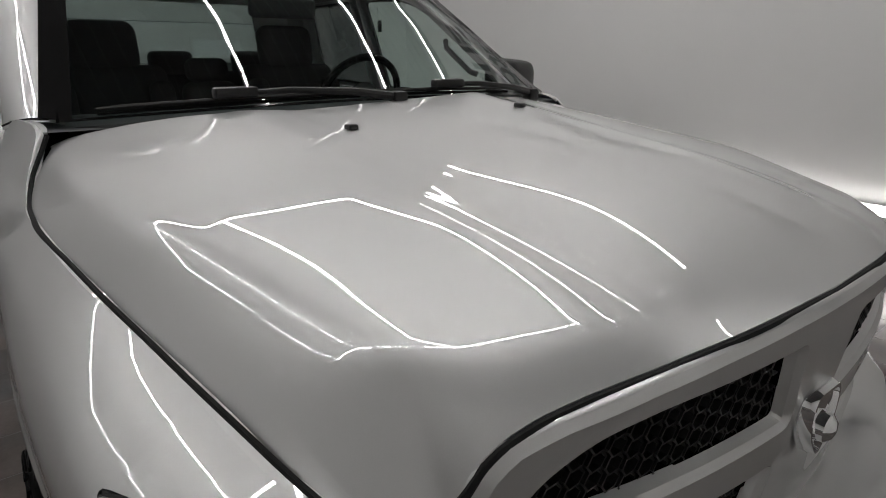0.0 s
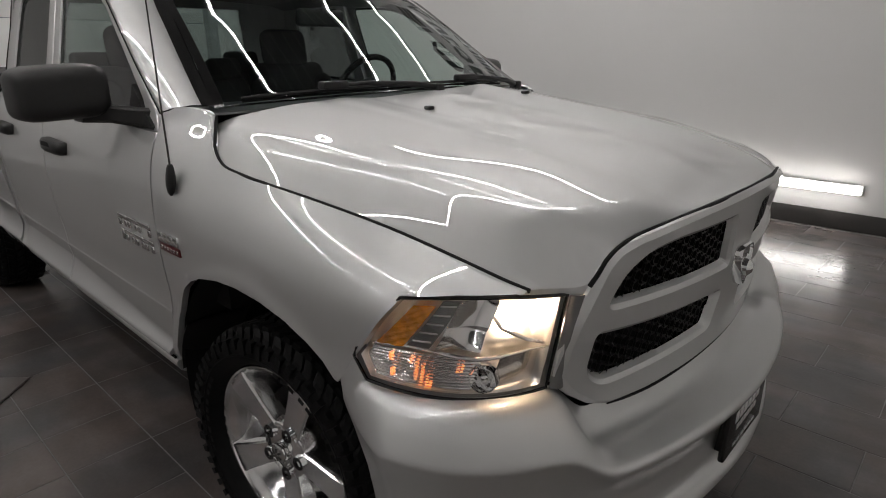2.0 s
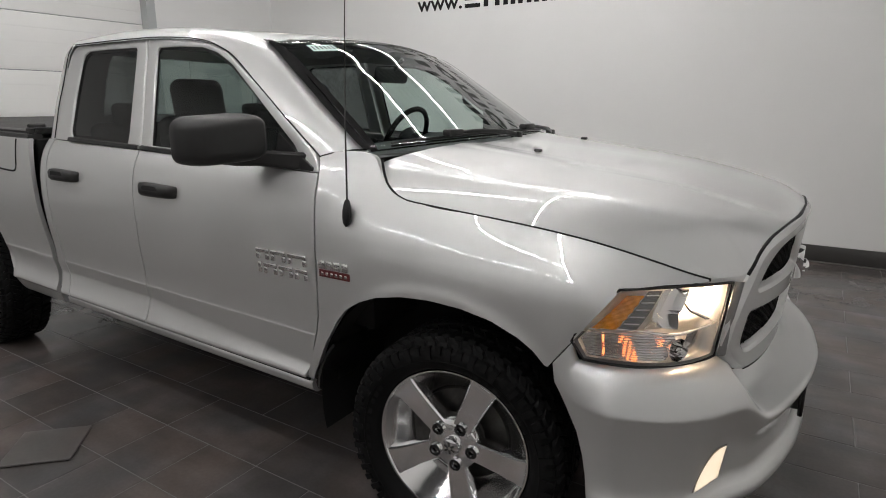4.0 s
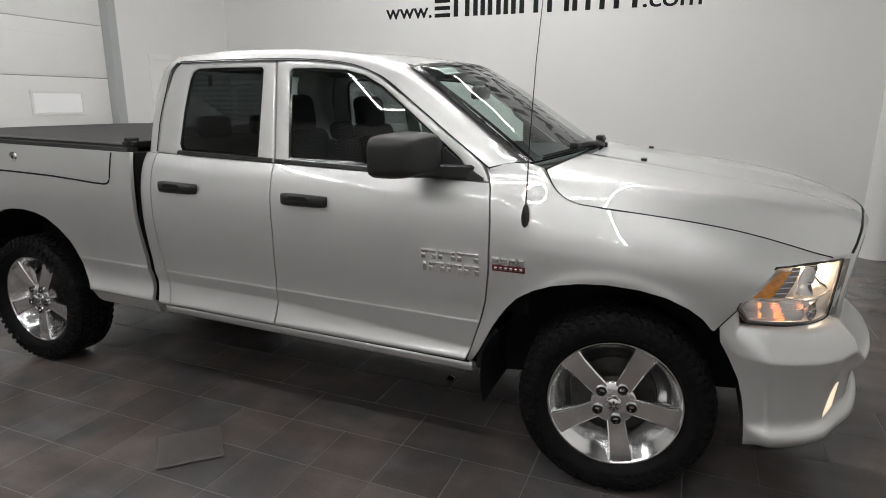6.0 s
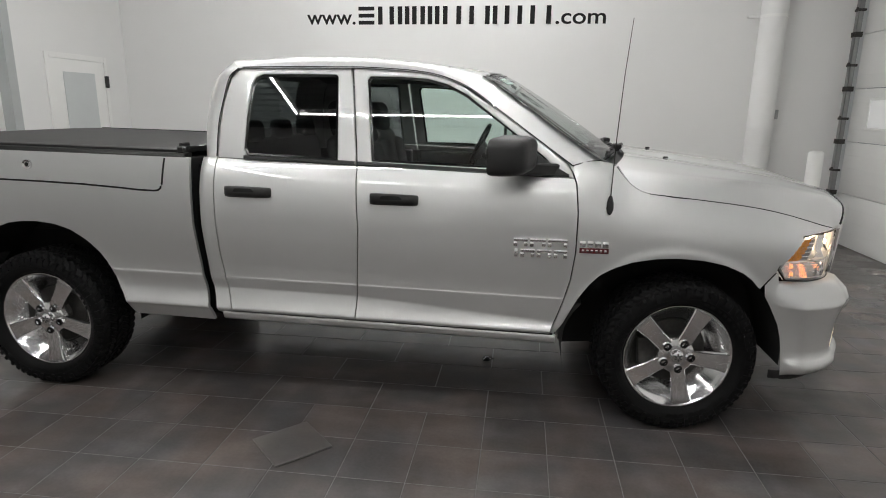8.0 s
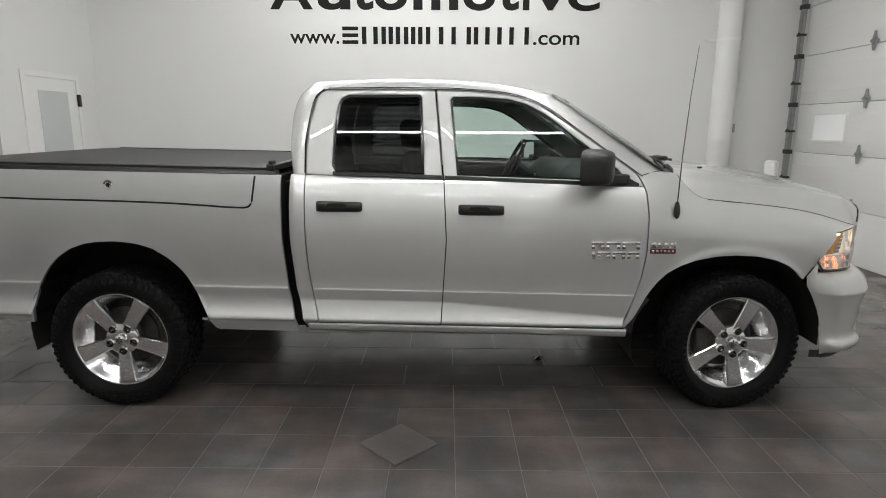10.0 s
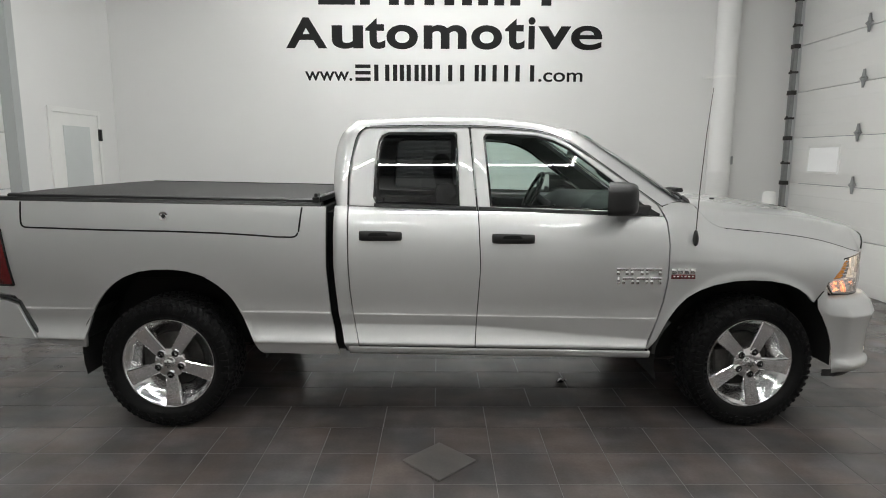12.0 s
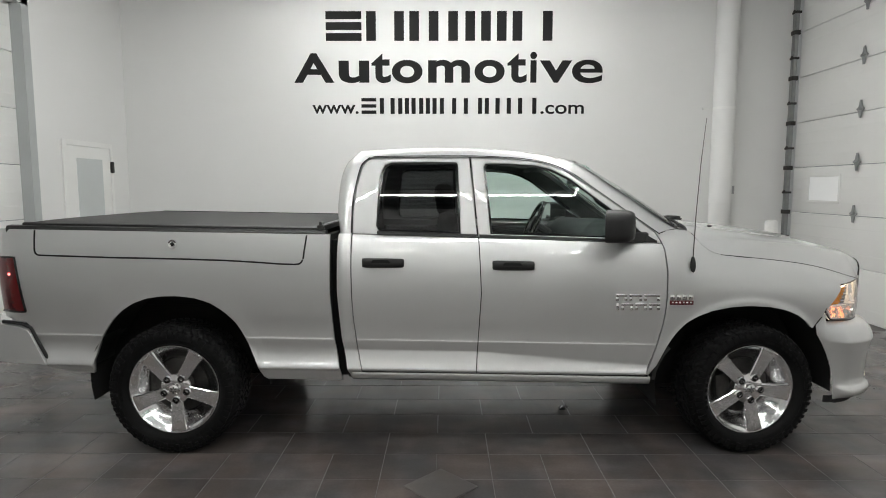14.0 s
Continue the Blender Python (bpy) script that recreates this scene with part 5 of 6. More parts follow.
for hloop in HOLES:
    cy, cz = sum(p[0] for p in hloop) / len(hloop), sum(p[1] for p in hloop) / len(hloop)
    bm = bmesh.new()
    rings = [[bm.verts.new((xg(y, z) - d, y + math.copysign(min(0.010, abs(cy - y)), cy - y), z + math.copysign(min(0.009, abs(cz - z)), cz - z))) for y, z in hloop] for d in (0.0135, 0.065)]
    for k in range(len(hloop)):
        j = (k + 1) % len(hloop)
        bm.faces.new((rings[0][k], rings[0][j], rings[1][j], rings[1][k]))
    part("opening_liner", bm, GLOSSBLACK, grille, "black liner of the grille opening")
    y0, y1 = min(p[0] for p in hloop) - 0.02, max(p[0] for p in hloop) + 0.02
    z0, z1 = min(p[1] for p in hloop) - 0.02, max(p[1] for p in hloop) + 0.02
    bm = bmesh.new()
    pitch_y, pitch_z = HEXR * 1.5 * 1.25, HEXR * math.sqrt(3)
    for i in range(int((y1 - y0) / pitch_y) + 1):
        for j in range(int((z1 - z0) / pitch_z) + 1):
            cy, cz = y0 + i * pitch_y, z0 + (j + 0.5 * (i % 2)) * pitch_z
            if cz > z1 or abs(cy) > 0.63 or (cz > 1.06 and abs(cy) > 0.615 - 0.9 * (cz - 1.06)):
                continue
            ring = []
            for rad, dx in ((1.0, 0.0), (0.80, 0.0), (0.84, -0.018)):
                ring.append([bm.verts.new((xg(cy, cz) - 0.0165 + dx, cy + math.cos(k * math.pi / 3) * HEXR * rad * 1.25, cz + math.sin(k * math.pi / 3) * HEXR * rad)) for k in range(6)])
            for a, b in zip(ring, ring[1:]):
                for k in range(6):
                    bm.faces.new((a[k], a[(k + 1) % 6], b[(k + 1) % 6], b[k]))
    part("honeycomb", bm, BLACK, grille, "black plastic honeycomb mesh", smooth=False)
bm = bmesh.new()
fill2d(bm, [[(p.x * 0.985, 0.94 + (p.y - 0.94) * 0.97) for p in OUTL]], lambda y, z: (xg(y, z) - 0.065, y, z))
part("grille_backing", bm, GAP, grille, smooth=False)
# plain chrome shield on the crossing of the bars
SH = rounded([(-0.058, 0.068), (0.058, 0.068), (0.062, -0.01), (0.0, -0.085), (-0.062, -0.01)], [0.03, 0.03, 0.05, 0.03, 0.05], 5)
bm = bmesh.new()
prev = None
for sc, x in ((1.0, 0.0), (1.0, 0.014), (0.93, 0.024), (0.84, 0.024), (0.80, 0.016), (0.4, 0.018)):
    ring = [bm.verts.new((0.938 + x, p.x * sc * 0.88, 0.995 + p.y * sc * 0.88)) for p in SH]
    if prev:
        for k in range(len(ring)):
            j = (k + 1) % len(ring)
            bm.faces.new((prev[k], prev[j], ring[j], ring[k]))
    prev = ring
bm.faces.new(prev)
em = part("emblem", bm, CHROME, grille, "plain chrome shield emblem", sharp=40)
bm = spin_bm([(0.0, 0.040), (0.014, 0.037), (0.024, 0.028), (0.027, 0.014)], 24, axis="z")
bmesh.ops.rotate(bm, verts=bm.verts, matrix=Matrix.Rotation(math.pi / 2, 3, "Y"))
bmesh.ops.translate(bm, verts=bm.verts, vec=(0.942, 0, 0.985))
part("emblem_boss", bm, CHROME, em)


# headlamps
def bez(a, b, c, t):
    return Vector(a).lerp(Vector(b), t).lerp(Vector(b).lerp(Vector(c), t), t)


LA, LB, LC, LD, LE = (0.421, 0.966, 0.905), (0.540, 0.924, 1.062), (0.797, 0.675, 1.064), (0.772, 0.699, 0.838), (0.462, 0.962, 0.850)


def lamp(u, v, deep=0.0):
    lo, hi = bez(LE, (0.70, 0.905, 0.828), LD, u), bez(LB, (0.73, 0.800, 1.072), LC, u)
    p = lo.lerp(hi, v)
    tent = v / 0.3 if v < 0.3 else max(0, 1 - (v - 0.3) / 0.7)
    p += (Vector(LA) - Vector(LE).lerp(Vector(LB), 0.3)) * tent * (1 - u) ** 4
    out = Vector((0.55 + 0.35 * u, 0.85 - 0.35 * u, 0.10)).normalized()
    bulge = 0.016 * math.sin(math.pi * v) * math.sin(math.pi * min(max(u, 0), 1)) ** 0.6
    return p + out * (bulge - deep)


def edge(u, v):
    return min(u, 1 - u, v, 1 - v)


rnd = random.Random(3)
for s in (-1, 1):
    def side(fn):
        return lambda u, v: (lambda p: (p.x, s * p.y, p.z))(fn(u, v))
    hl = new("headlamp")
    hl.parent = truck
    hl["label"] = "clear headlamp, switched on, with amber corner"
    fl = s > 0
    us, vs = steps(0, 1, 40), steps(0, 1, 24)

    def bowl(u, v):
        e = min(edge(u, v) / 0.10, 1)
        d = 0.012 + 0.055 * e * e * (3 - 2 * e)
        if v < 0.46:
            d += 0.012 * e
        if u > 0.50 and v > 0.5:
            d += 0.03 * e * math.sin(math.pi * (u - 0.50) / 0.50) * math.sin(math.pi * (v - 0.5) / 0.5)
        return lamp(u, v, d)
    grid("lamp_housing", side(bowl), us, vs, REFLECTOR, hl, "bright reflector housing", flip=fl)
    grid("amber_reflector", side(lambda u, v: lamp(u * 0.9 + 0.02 + 0.10 * (v - 0.45), v, 0.014 + 0.004 * math.sin(v * 70) * math.sin(u * 90))), steps(0.03, 0.155, 14), steps(0.46, 0.90, 18), AMBER, hl, "amber side reflector", flip=fl)
    grid("side_bezel", side(lambda u, v: lamp(u + 0.12 * (v - 0.4), v, 0.024)), steps(0.165, 0.27, 6), steps(0.46, 0.94, 10), LAMPGREY, hl, flip=fl)
    for k in range(5):
        v = 0.53 + 0.09 * k
        q = [Vector(side(lambda a, b: lamp(a, b, 0.020))(u + 0.12 * (v - 0.4), v)) for u in steps(0.17, 0.255, 4)]
        part("bezel_rib", tube_bm(q, 0.002, 6), REFLECTOR, hl)
    # smooth main reflector with two steps
    grid("main_reflector", side(lambda u, v: lamp(u + 0.05 * (v - 0.5), v, 0.022 + 0.020 * math.sin(3.1 * (u - 0.33) / 0.20) + 0.010 * math.sin(v * 14 + u * 9) * (1 if v < 0.66 else 0.3))), steps(0.30, 0.53, 22), steps(0.47, 0.95, 22), REFLECTOR2, hl, "smooth chrome reflector", flip=fl)
    grid("corner_reflector", side(lambda u, v: lamp(u, v, 0.030 + 0.05 * (u - 0.66))), steps(0.67, 0.965, 10), steps(0.06, 0.40, 10), REFLECTOR2, hl, "plain satin reflector panel", flip=fl)
    # fluted lower reflector
    grid("fluted_reflector", side(lambda u, v: lamp(u, v, 0.026 + 0.0010 * math.sin(v * 180))), steps(0.05, 0.56, 24), steps(0.05, 0.40, 81), SPOKE, hl, "fluted chrome reflector", flip=fl)
    pts = [Vector(side(lambda a, b: lamp(a, b, 0.020))(u, 0.43 + 0.03 * math.sin(u * 9))) for u in steps(0.04, 0.98, 30)]
    part("chrome_ledge", tube_bm(pts, [0.003] * 10 + [0.005] * 10 + [0.003] * 10, 8), REFLECTOR2, hl)
    pts = [Vector(side(lambda a, b: lamp(a, b, 0.030))(u, v)) for u, v in ((0.54, 0.80), (0.62, 0.68), (0.80, 0.56), (0.97, 0.46))]
    part("reflector_ridge", tube_bm(pts, [0.004, 0.006, 0.006, 0.004], 8), CHROME, hl)
    # small round lamp
    u, v, r = 0.605, 0.20, 0.034
    c, n = Vector(side(lambda a, b: lamp(a, b, 0.045))(u, v)), Vector((0.80, s * 0.58, 0.06)).normalized()
    bm = spin_bm([(r, 0.030), (r * 1.05, 0.022), (r * 0.95, 0.008), (r * 0.8, -0.006), (r * 0.5, -0.018), (0.0, -0.022)], 26, axis="z")
    for vt in bm.verts:
        vt.co.z += 0.003 * math.sin(vt.co.x * 300) * math.sin(vt.co.y * 260)
    bmesh.ops.transform(bm, verts=bm.verts, matrix=Matrix.Translation(c) @ n.to_track_quat("Z", "Y").to_matrix().to_4x4())
    bw = part("small_bowl", bm, CHROME, hl, "small chrome lamp bowl")
    bm = spin_bm([(0.0, 0.030), (0.008, 0.028), (0.011, 0.02), (0.011, -0.02)], 14, axis="z")
    bmesh.ops.transform(bm, verts=bm.verts, matrix=Matrix.Translation(c) @ n.to_track_quat("Z", "Y").to_matrix().to_4x4())
    part("bulb_shield", bm, CHROME, bw)
    c = Vector(side(lambda a, b: lamp(a, b, 0.048))(0.74, 0.76))
    bm = spin_bm([(0.0, 0.016), (0.011, 0.010), (0.015, 0.0), (0.011, -0.010), (0.0, -0.016)], 14, axis="z")
    bmesh.ops.translate(bm, verts=bm.verts, vec=c)
    part("bulb", bm, BULB, hl, "lit warm headlamp bulb")
    # two amber bulbs, and small glowing bars drawn as their glints in the reflector
    for u, v in ((0.135, 0.33), (0.140, 0.15)):
        c = Vector(side(lambda a, b: lamp(a, b, 0.020))(u, v))
        bm = spin_bm([(0.0, 0.011), (0.0028, 0.008), (0.0034, 0.0), (0.0028, -0.008), (0.0, -0.011)], 10, axis="z")
        bmesh.ops.translate(bm, verts=bm.verts, vec=c)
        part("amber_bulb", bm, AMBERGLOW, hl, "lit amber bulb")
    bm = bmesh.new()
    for u, v0, v1 in ((0.225, 0.30, 0.37), (0.255, 0.12, 0.34), (0.285, 0.06, 0.28), (0.315, 0.05, 0.20), (0.335, 0.05, 0.12), (0.455, 0.25, 0.33), (0.475, 0.26, 0.33)):
        for v in np.arange(v0, v1, 0.031):
            p, q = [Vector(side(lambda a, b: lamp(a, b, 0.022))(u + du, v)) for du in (-0.007 + rnd.uniform(-0.002, 0.002), 0.007)]
            tube_bm([p, q], 0.0013, 5, bm)
    part("amber_glints", bm, AMBERGLOW, hl, "glints of the amber bulbs, drawn as glowing bars")
    # fluted strips of the lower lens
    for k in range(12):
        v = 0.05 + 0.34 * k / 11
        pts = [Vector(side(lambda a, b: lamp(a, b, 0.012))(u, v)) for u in steps(0.10, 0.50, 8)]
        part("flute", tube_bm(pts, 0.0016, 5), LENS, hl)
    # dark edge inside the lens, along its foot and its inner end
    for q, w in ((steps(0, 1, 24), steps(0, 0.055, 3)), (steps(0.955, 1, 3), steps(0, 1, 12)), (steps(0, 0.03, 3), steps(0, 0.42, 8))):
        grid("lamp_bezel", side(lambda u, v: lamp(u, v, 0.006)), q, w, LAMPGREY, hl, "dark grey edge inside the lens", flip=fl)
    grid("lens", side(lamp), us, vs, LENS, hl, "clear plastic lens", flip=fl)
    rim = [side(lamp)(u, 0) for u in steps(0, 1, 24)] + [side(lamp)(1, v) for v in steps(0, 1, 10)[1:]] + [side(lamp)(u, 1) for u in steps(1, 0, 24)[1:]] + [side(lamp)(0, v) for v in steps(1, 0, 12)[1:-1]]
    part("lamp_gasket", tube_bm(rim, 0.0042, 6, closed=True), GLOSSBLACK, hl, "black gasket")
    # dark upright strip between lamp and grille
    grid("lamp_trim", lambda u, v: (lambda p: (p.x + 0.004 + 0.022 * u, s * (p.y - 0.002 - 0.024 * u), p.z))(lamp(1, 1 - v, -0.003 - 0.008 * math.sin(math.pi * u))), steps(0, 1, 6), steps(0, 1, 8), LAMPGREY, hl, flip=(s < 0))

# front bumper
PLAN = [(0.354, 0.967), (0.50, 0.968), (0.645, 0.930), (0.742, 0.860), (0.803, 0.745), (0.884, 0.58), (0.936, 0.40), (0.970, 0.20), (0.983, 0.0), (0.970, -0.20)]
PX, PY = spline([(i, p[0]) for i, p in enumerate(PLAN)]), spline([(i, p[1]) for i, p in enumerate(PLAN)])
PROF = [(-0.060, 0.838, 0.728), (-0.035, 0.836, 0.722), (-0.008, 0.830, 0.712), (0.012, 0.810, 0.700), (0.031, 0.771, 0.688), (0.0455, 0.733, 0.674), (0.0485, 0.724, 0.670), (0.0490, 0.718, 0.660), (0.0475, 0.712, 0.644), (0.0440, 0.700, 0.630),
        (0.027, 0.62, 0.575), (0.022, 0.55, 0.520), (0.018, 0.49, 0.470), (0.018, 0.456, 0.442), (0.028, 0.440, 0.430), (0.042, 0.428, 0.418), (0.047, 0.410, 0.400), (0.042, 0.390, 0.382), (0.026, 0.372, 0.366), (-0.02, 0.352, 0.350)]
CENTRE = [(-0.080, 0.740), (-0.062, 0.708), (-0.045, 0.686), (-0.018, 0.676), (0.012, 0.680), (0.046, 0.6655), (0.055, 0.660), (0.060, 0.652), (0.0595, 0.644), (0.0545, 0.628)]
RISE = (0.064, 0.066, 0.066, 0.062, 0.048, 0.030, 0.024, 0.019, 0.016, 0.008)
ST = piecewise([(0.33, 0.505), (0.417, 0.498), (0.52, 0.486), (0.613, 0.461), (0.70, 0.418), (0.80, 0.358), (0.83, 0.380), (0.906, 0.436)])


def bumper_fn(t, r):
    """t from -8 (driver) to 8 (passenger) through the middle at 0; r a row of the profile."""
    s, i = (1 if t <= 0 else -1), 8 - abs(t)
    o, zs, zc = PROF[int(r)]
    x, y = PX(i), PY(i)
    dx, dy = PX(i + 0.05) - PX(i - 0.05), PY(i + 0.05) - PY(i - 0.05)
    n = Vector((-dy, dx)).normalized()
    k = min(max((i - 4.15) / 0.75, 0), 1)
    k = k * k * (3 - 2 * k)
    z = zs + (zc - zs) * k
    if r < 10:
        o, z = o + (CENTRE[int(r)][0] - o) * k, zs + (CENTRE[int(r)][1] - zs) * k
    # the rear corner rises to the outer tip of the headlamp
    z += RISE[int(r)] * max(0, 1 - i / 0.45) if r < 10 else 0
    fade = min(i / 1.2, 1)
    prow = min(max((i - 3) / 1.5, 0), 1)
    if 4 <= r <= 9:
        o += 0.026 * prow * (1 - 0.6 * k)
    elif r >= 14:
        o += 0.008 * prow
    x += n.x * o * fade + (ST(z) - 0.354) * (1 - min(i / 3, 1)) ** 2
    y += n.y * o * (0.05 + 0.95 * fade)
    return (x, s * y, z)


bump = grid("front_bumper", bumper_fn, sorted(set(steps(-8, 8, 161) + steps(7.5, 8, 12) + steps(-8, -7.5, 12))), list(range(len(PROF))), PAINT, truck, "silver painted front bumper", flip=True)
# dark seam between bumper and grille
part("bumper_seam", tube_bm([(xg(y, 0.735) + 0.001, y, 0.732 + 0.012 * max(0, (abs(y) - 0.3) / 0.2) ** 2) for y in steps(-0.53, 0.53, 40)], 0.004, 6), GAP, truck)
bm = bmesh.new()
rings = []
for t in steps(-7.2, 7.2, 40):
    p = Vector(bumper_fn(t, 18))
    rings.append([bm.verts.new((p.x - 0.03 + dx, p.y * 0.97, z)) for dx, z in ((-0.01, 0.375), (-0.005, 0.352), (-0.03, 0.328), (-0.07, 0.33), (-0.07, 0.375))])
for a, b in zip(rings, rings[1:]):
    for k in range(4):
        bm.faces.new((a[k], a[k + 1], b[k + 1], b[k]))
part("air_dam", bm, BLACK, truck, "black plastic air dam under the bumper")
# fog lamps set into the lower corners
def fog_fn(u, v, s, out):
    """u from the outer to the inner edge, v from the top down."""
    i = 3.34 + 0.80 * u - 0.10 * v + 0.16 * max(0, 0.35 - v) * (1 - u)
    w = 3 * (0.20 + 0.72 * v - 0.10 * u * v + 0.30 * (1 - u) ** 3 * (1 - v))
    k = min(int(w), 2)
    p = Vector(bumper_fn(-s * (8 - i), 10 + k)).lerp(Vector(bumper_fn(-s * (8 - i), 11 + k)), w - k)
    return (p.x + out, p.y - s * out * 0.3, p.z)


for s in (-1, 1):
    pocket = grid("fog_pocket", lambda u, v: fog_fn(-0.05 + 1.1 * u, -0.05 + 1.1 * v, s, 0.0015), steps(0, 1, 9), steps(0, 1, 9), LAMPGREY, truck, "grey fog lamp surround", flip=(s < 0))
    grid("fog_lens", lambda u, v: fog_fn(u, v, s, 0.004), steps(0, 1, 9), steps(0, 1, 9), FOGGLOW, pocket, "lit warm fog lamp", flip=(s < 0))
# plate holder with a black dealer plate, its writing as plain bars
pl = part("plate_holder", box_bm(1.012, 1.030, -0.165, 0.165, 0.455, 0.640, 0.006, 2), GLOSSBLACK, truck, "black plate in a black holder")
part("plate_bracket", box_bm(0.975, 1.014, -0.14, 0.14, 0.47, 0.62, 0.004, 1), BLACK, pl)
for y0, y1, z0, z1 in ((-0.11, 0.11, 0.560, 0.595), (-0.09, 0.09, 0.530, 0.548), (-0.10, 0.10, 0.48, 0.488)):
    n = 6
    for k in range(n):
        a = y0 + (y1 - y0) * k / n
        part("plate_bar", box_bm(1.0300, 1.0312, a, a + (y1 - y0) / n * 0.75, z0, z1), WHITEINK, pl, smooth=False)
for y in (-0.12, 0.12):
    bm = spin_bm([(0.0, 0.004), (0.006, 0.003), (0.007, 0.0)], 10, axis="z")
    bmesh.ops.rotate(bm, verts=bm.verts, matrix=Matrix.Rotation(math.pi / 2, 3, "Y"))
    bmesh.ops.translate(bm, verts=bm.verts, vec=(1.030, y, 0.622))
    part("plate_screw", bm, CHROME, pl)


# ---- cowl and wipers ----
def cowl_fn(v, k):
    a, b = Vector(hood_fn(0, v)), Vector(shield_fn(1, v))
    p = a.lerp(b, k)
    p.z -= 0.022 * math.sin(math.pi * min(k * 1.2, 1)) + 0.012
    p.x += 0.015 * (1 - k)
    return p


grid("cowl", cowl_fn, steps(-0.97, 0.97, 40), steps(0, 1, 6), BLACK, truck, "black plastic cowl under the windshield", flip=True)
for va, vb, vp in ((-0.90, -0.10, -0.05), (-0.06, 0.70, 0.72)):
    w = new("wiper")
    w.parent = truck
    w["label"] = "black windshield wiper at rest"
    blade = [Vector(shield_fn(0.93 + 0.01 * t, va + (vb - va) * t)) + Vector((0.012, 0, 0.018)) for t in steps(0, 1, 16)]
    part("blade", tube_bm(blade, [0.003] + [0.006] * 14 + [0.003], 6), BLACK, w)
    part("blade_rubber", tube_bm([p + Vector((0.0, 0, -0.011)) for p in blade], 0.004, 5), RUBBER, w)
    mid = blade[7] + Vector((0.012, 0, 0.014))
    piv = Vector(shield_fn(1.0, vb + 0.12)) + Vector((0.05, 0, 0.012))
    part("arm", tube_bm([piv, piv.lerp(mid, 0.3) + Vector((0.02, 0, 0.012)), piv.lerp(mid, 0.7) + Vector((0.01, 0, 0.012)), mid], [0.013, 0.011, 0.008, 0.006], 8), BLACK, w)
    bm = box_bm(-0.02, 0.02, -0.055, 0.055, -0.014, 0.014, 0.008, 2)
    bmesh.ops.translate(bm, verts=bm.verts, vec=mid + Vector((0, 0, 0.002)))
    part("arm_joint", bm, BLACK, w)
    part("pivot_cap", box_bm(piv.x - 0.022, piv.x + 0.022, piv.y - 0.022, piv.y + 0.022, piv.z - 0.03, piv.z + 0.016, 0.009, 2), BLACK, w)

# ---- bed ----
def bed_top(x):
    return 1.374 - 0.0168 * (x + 2.566)


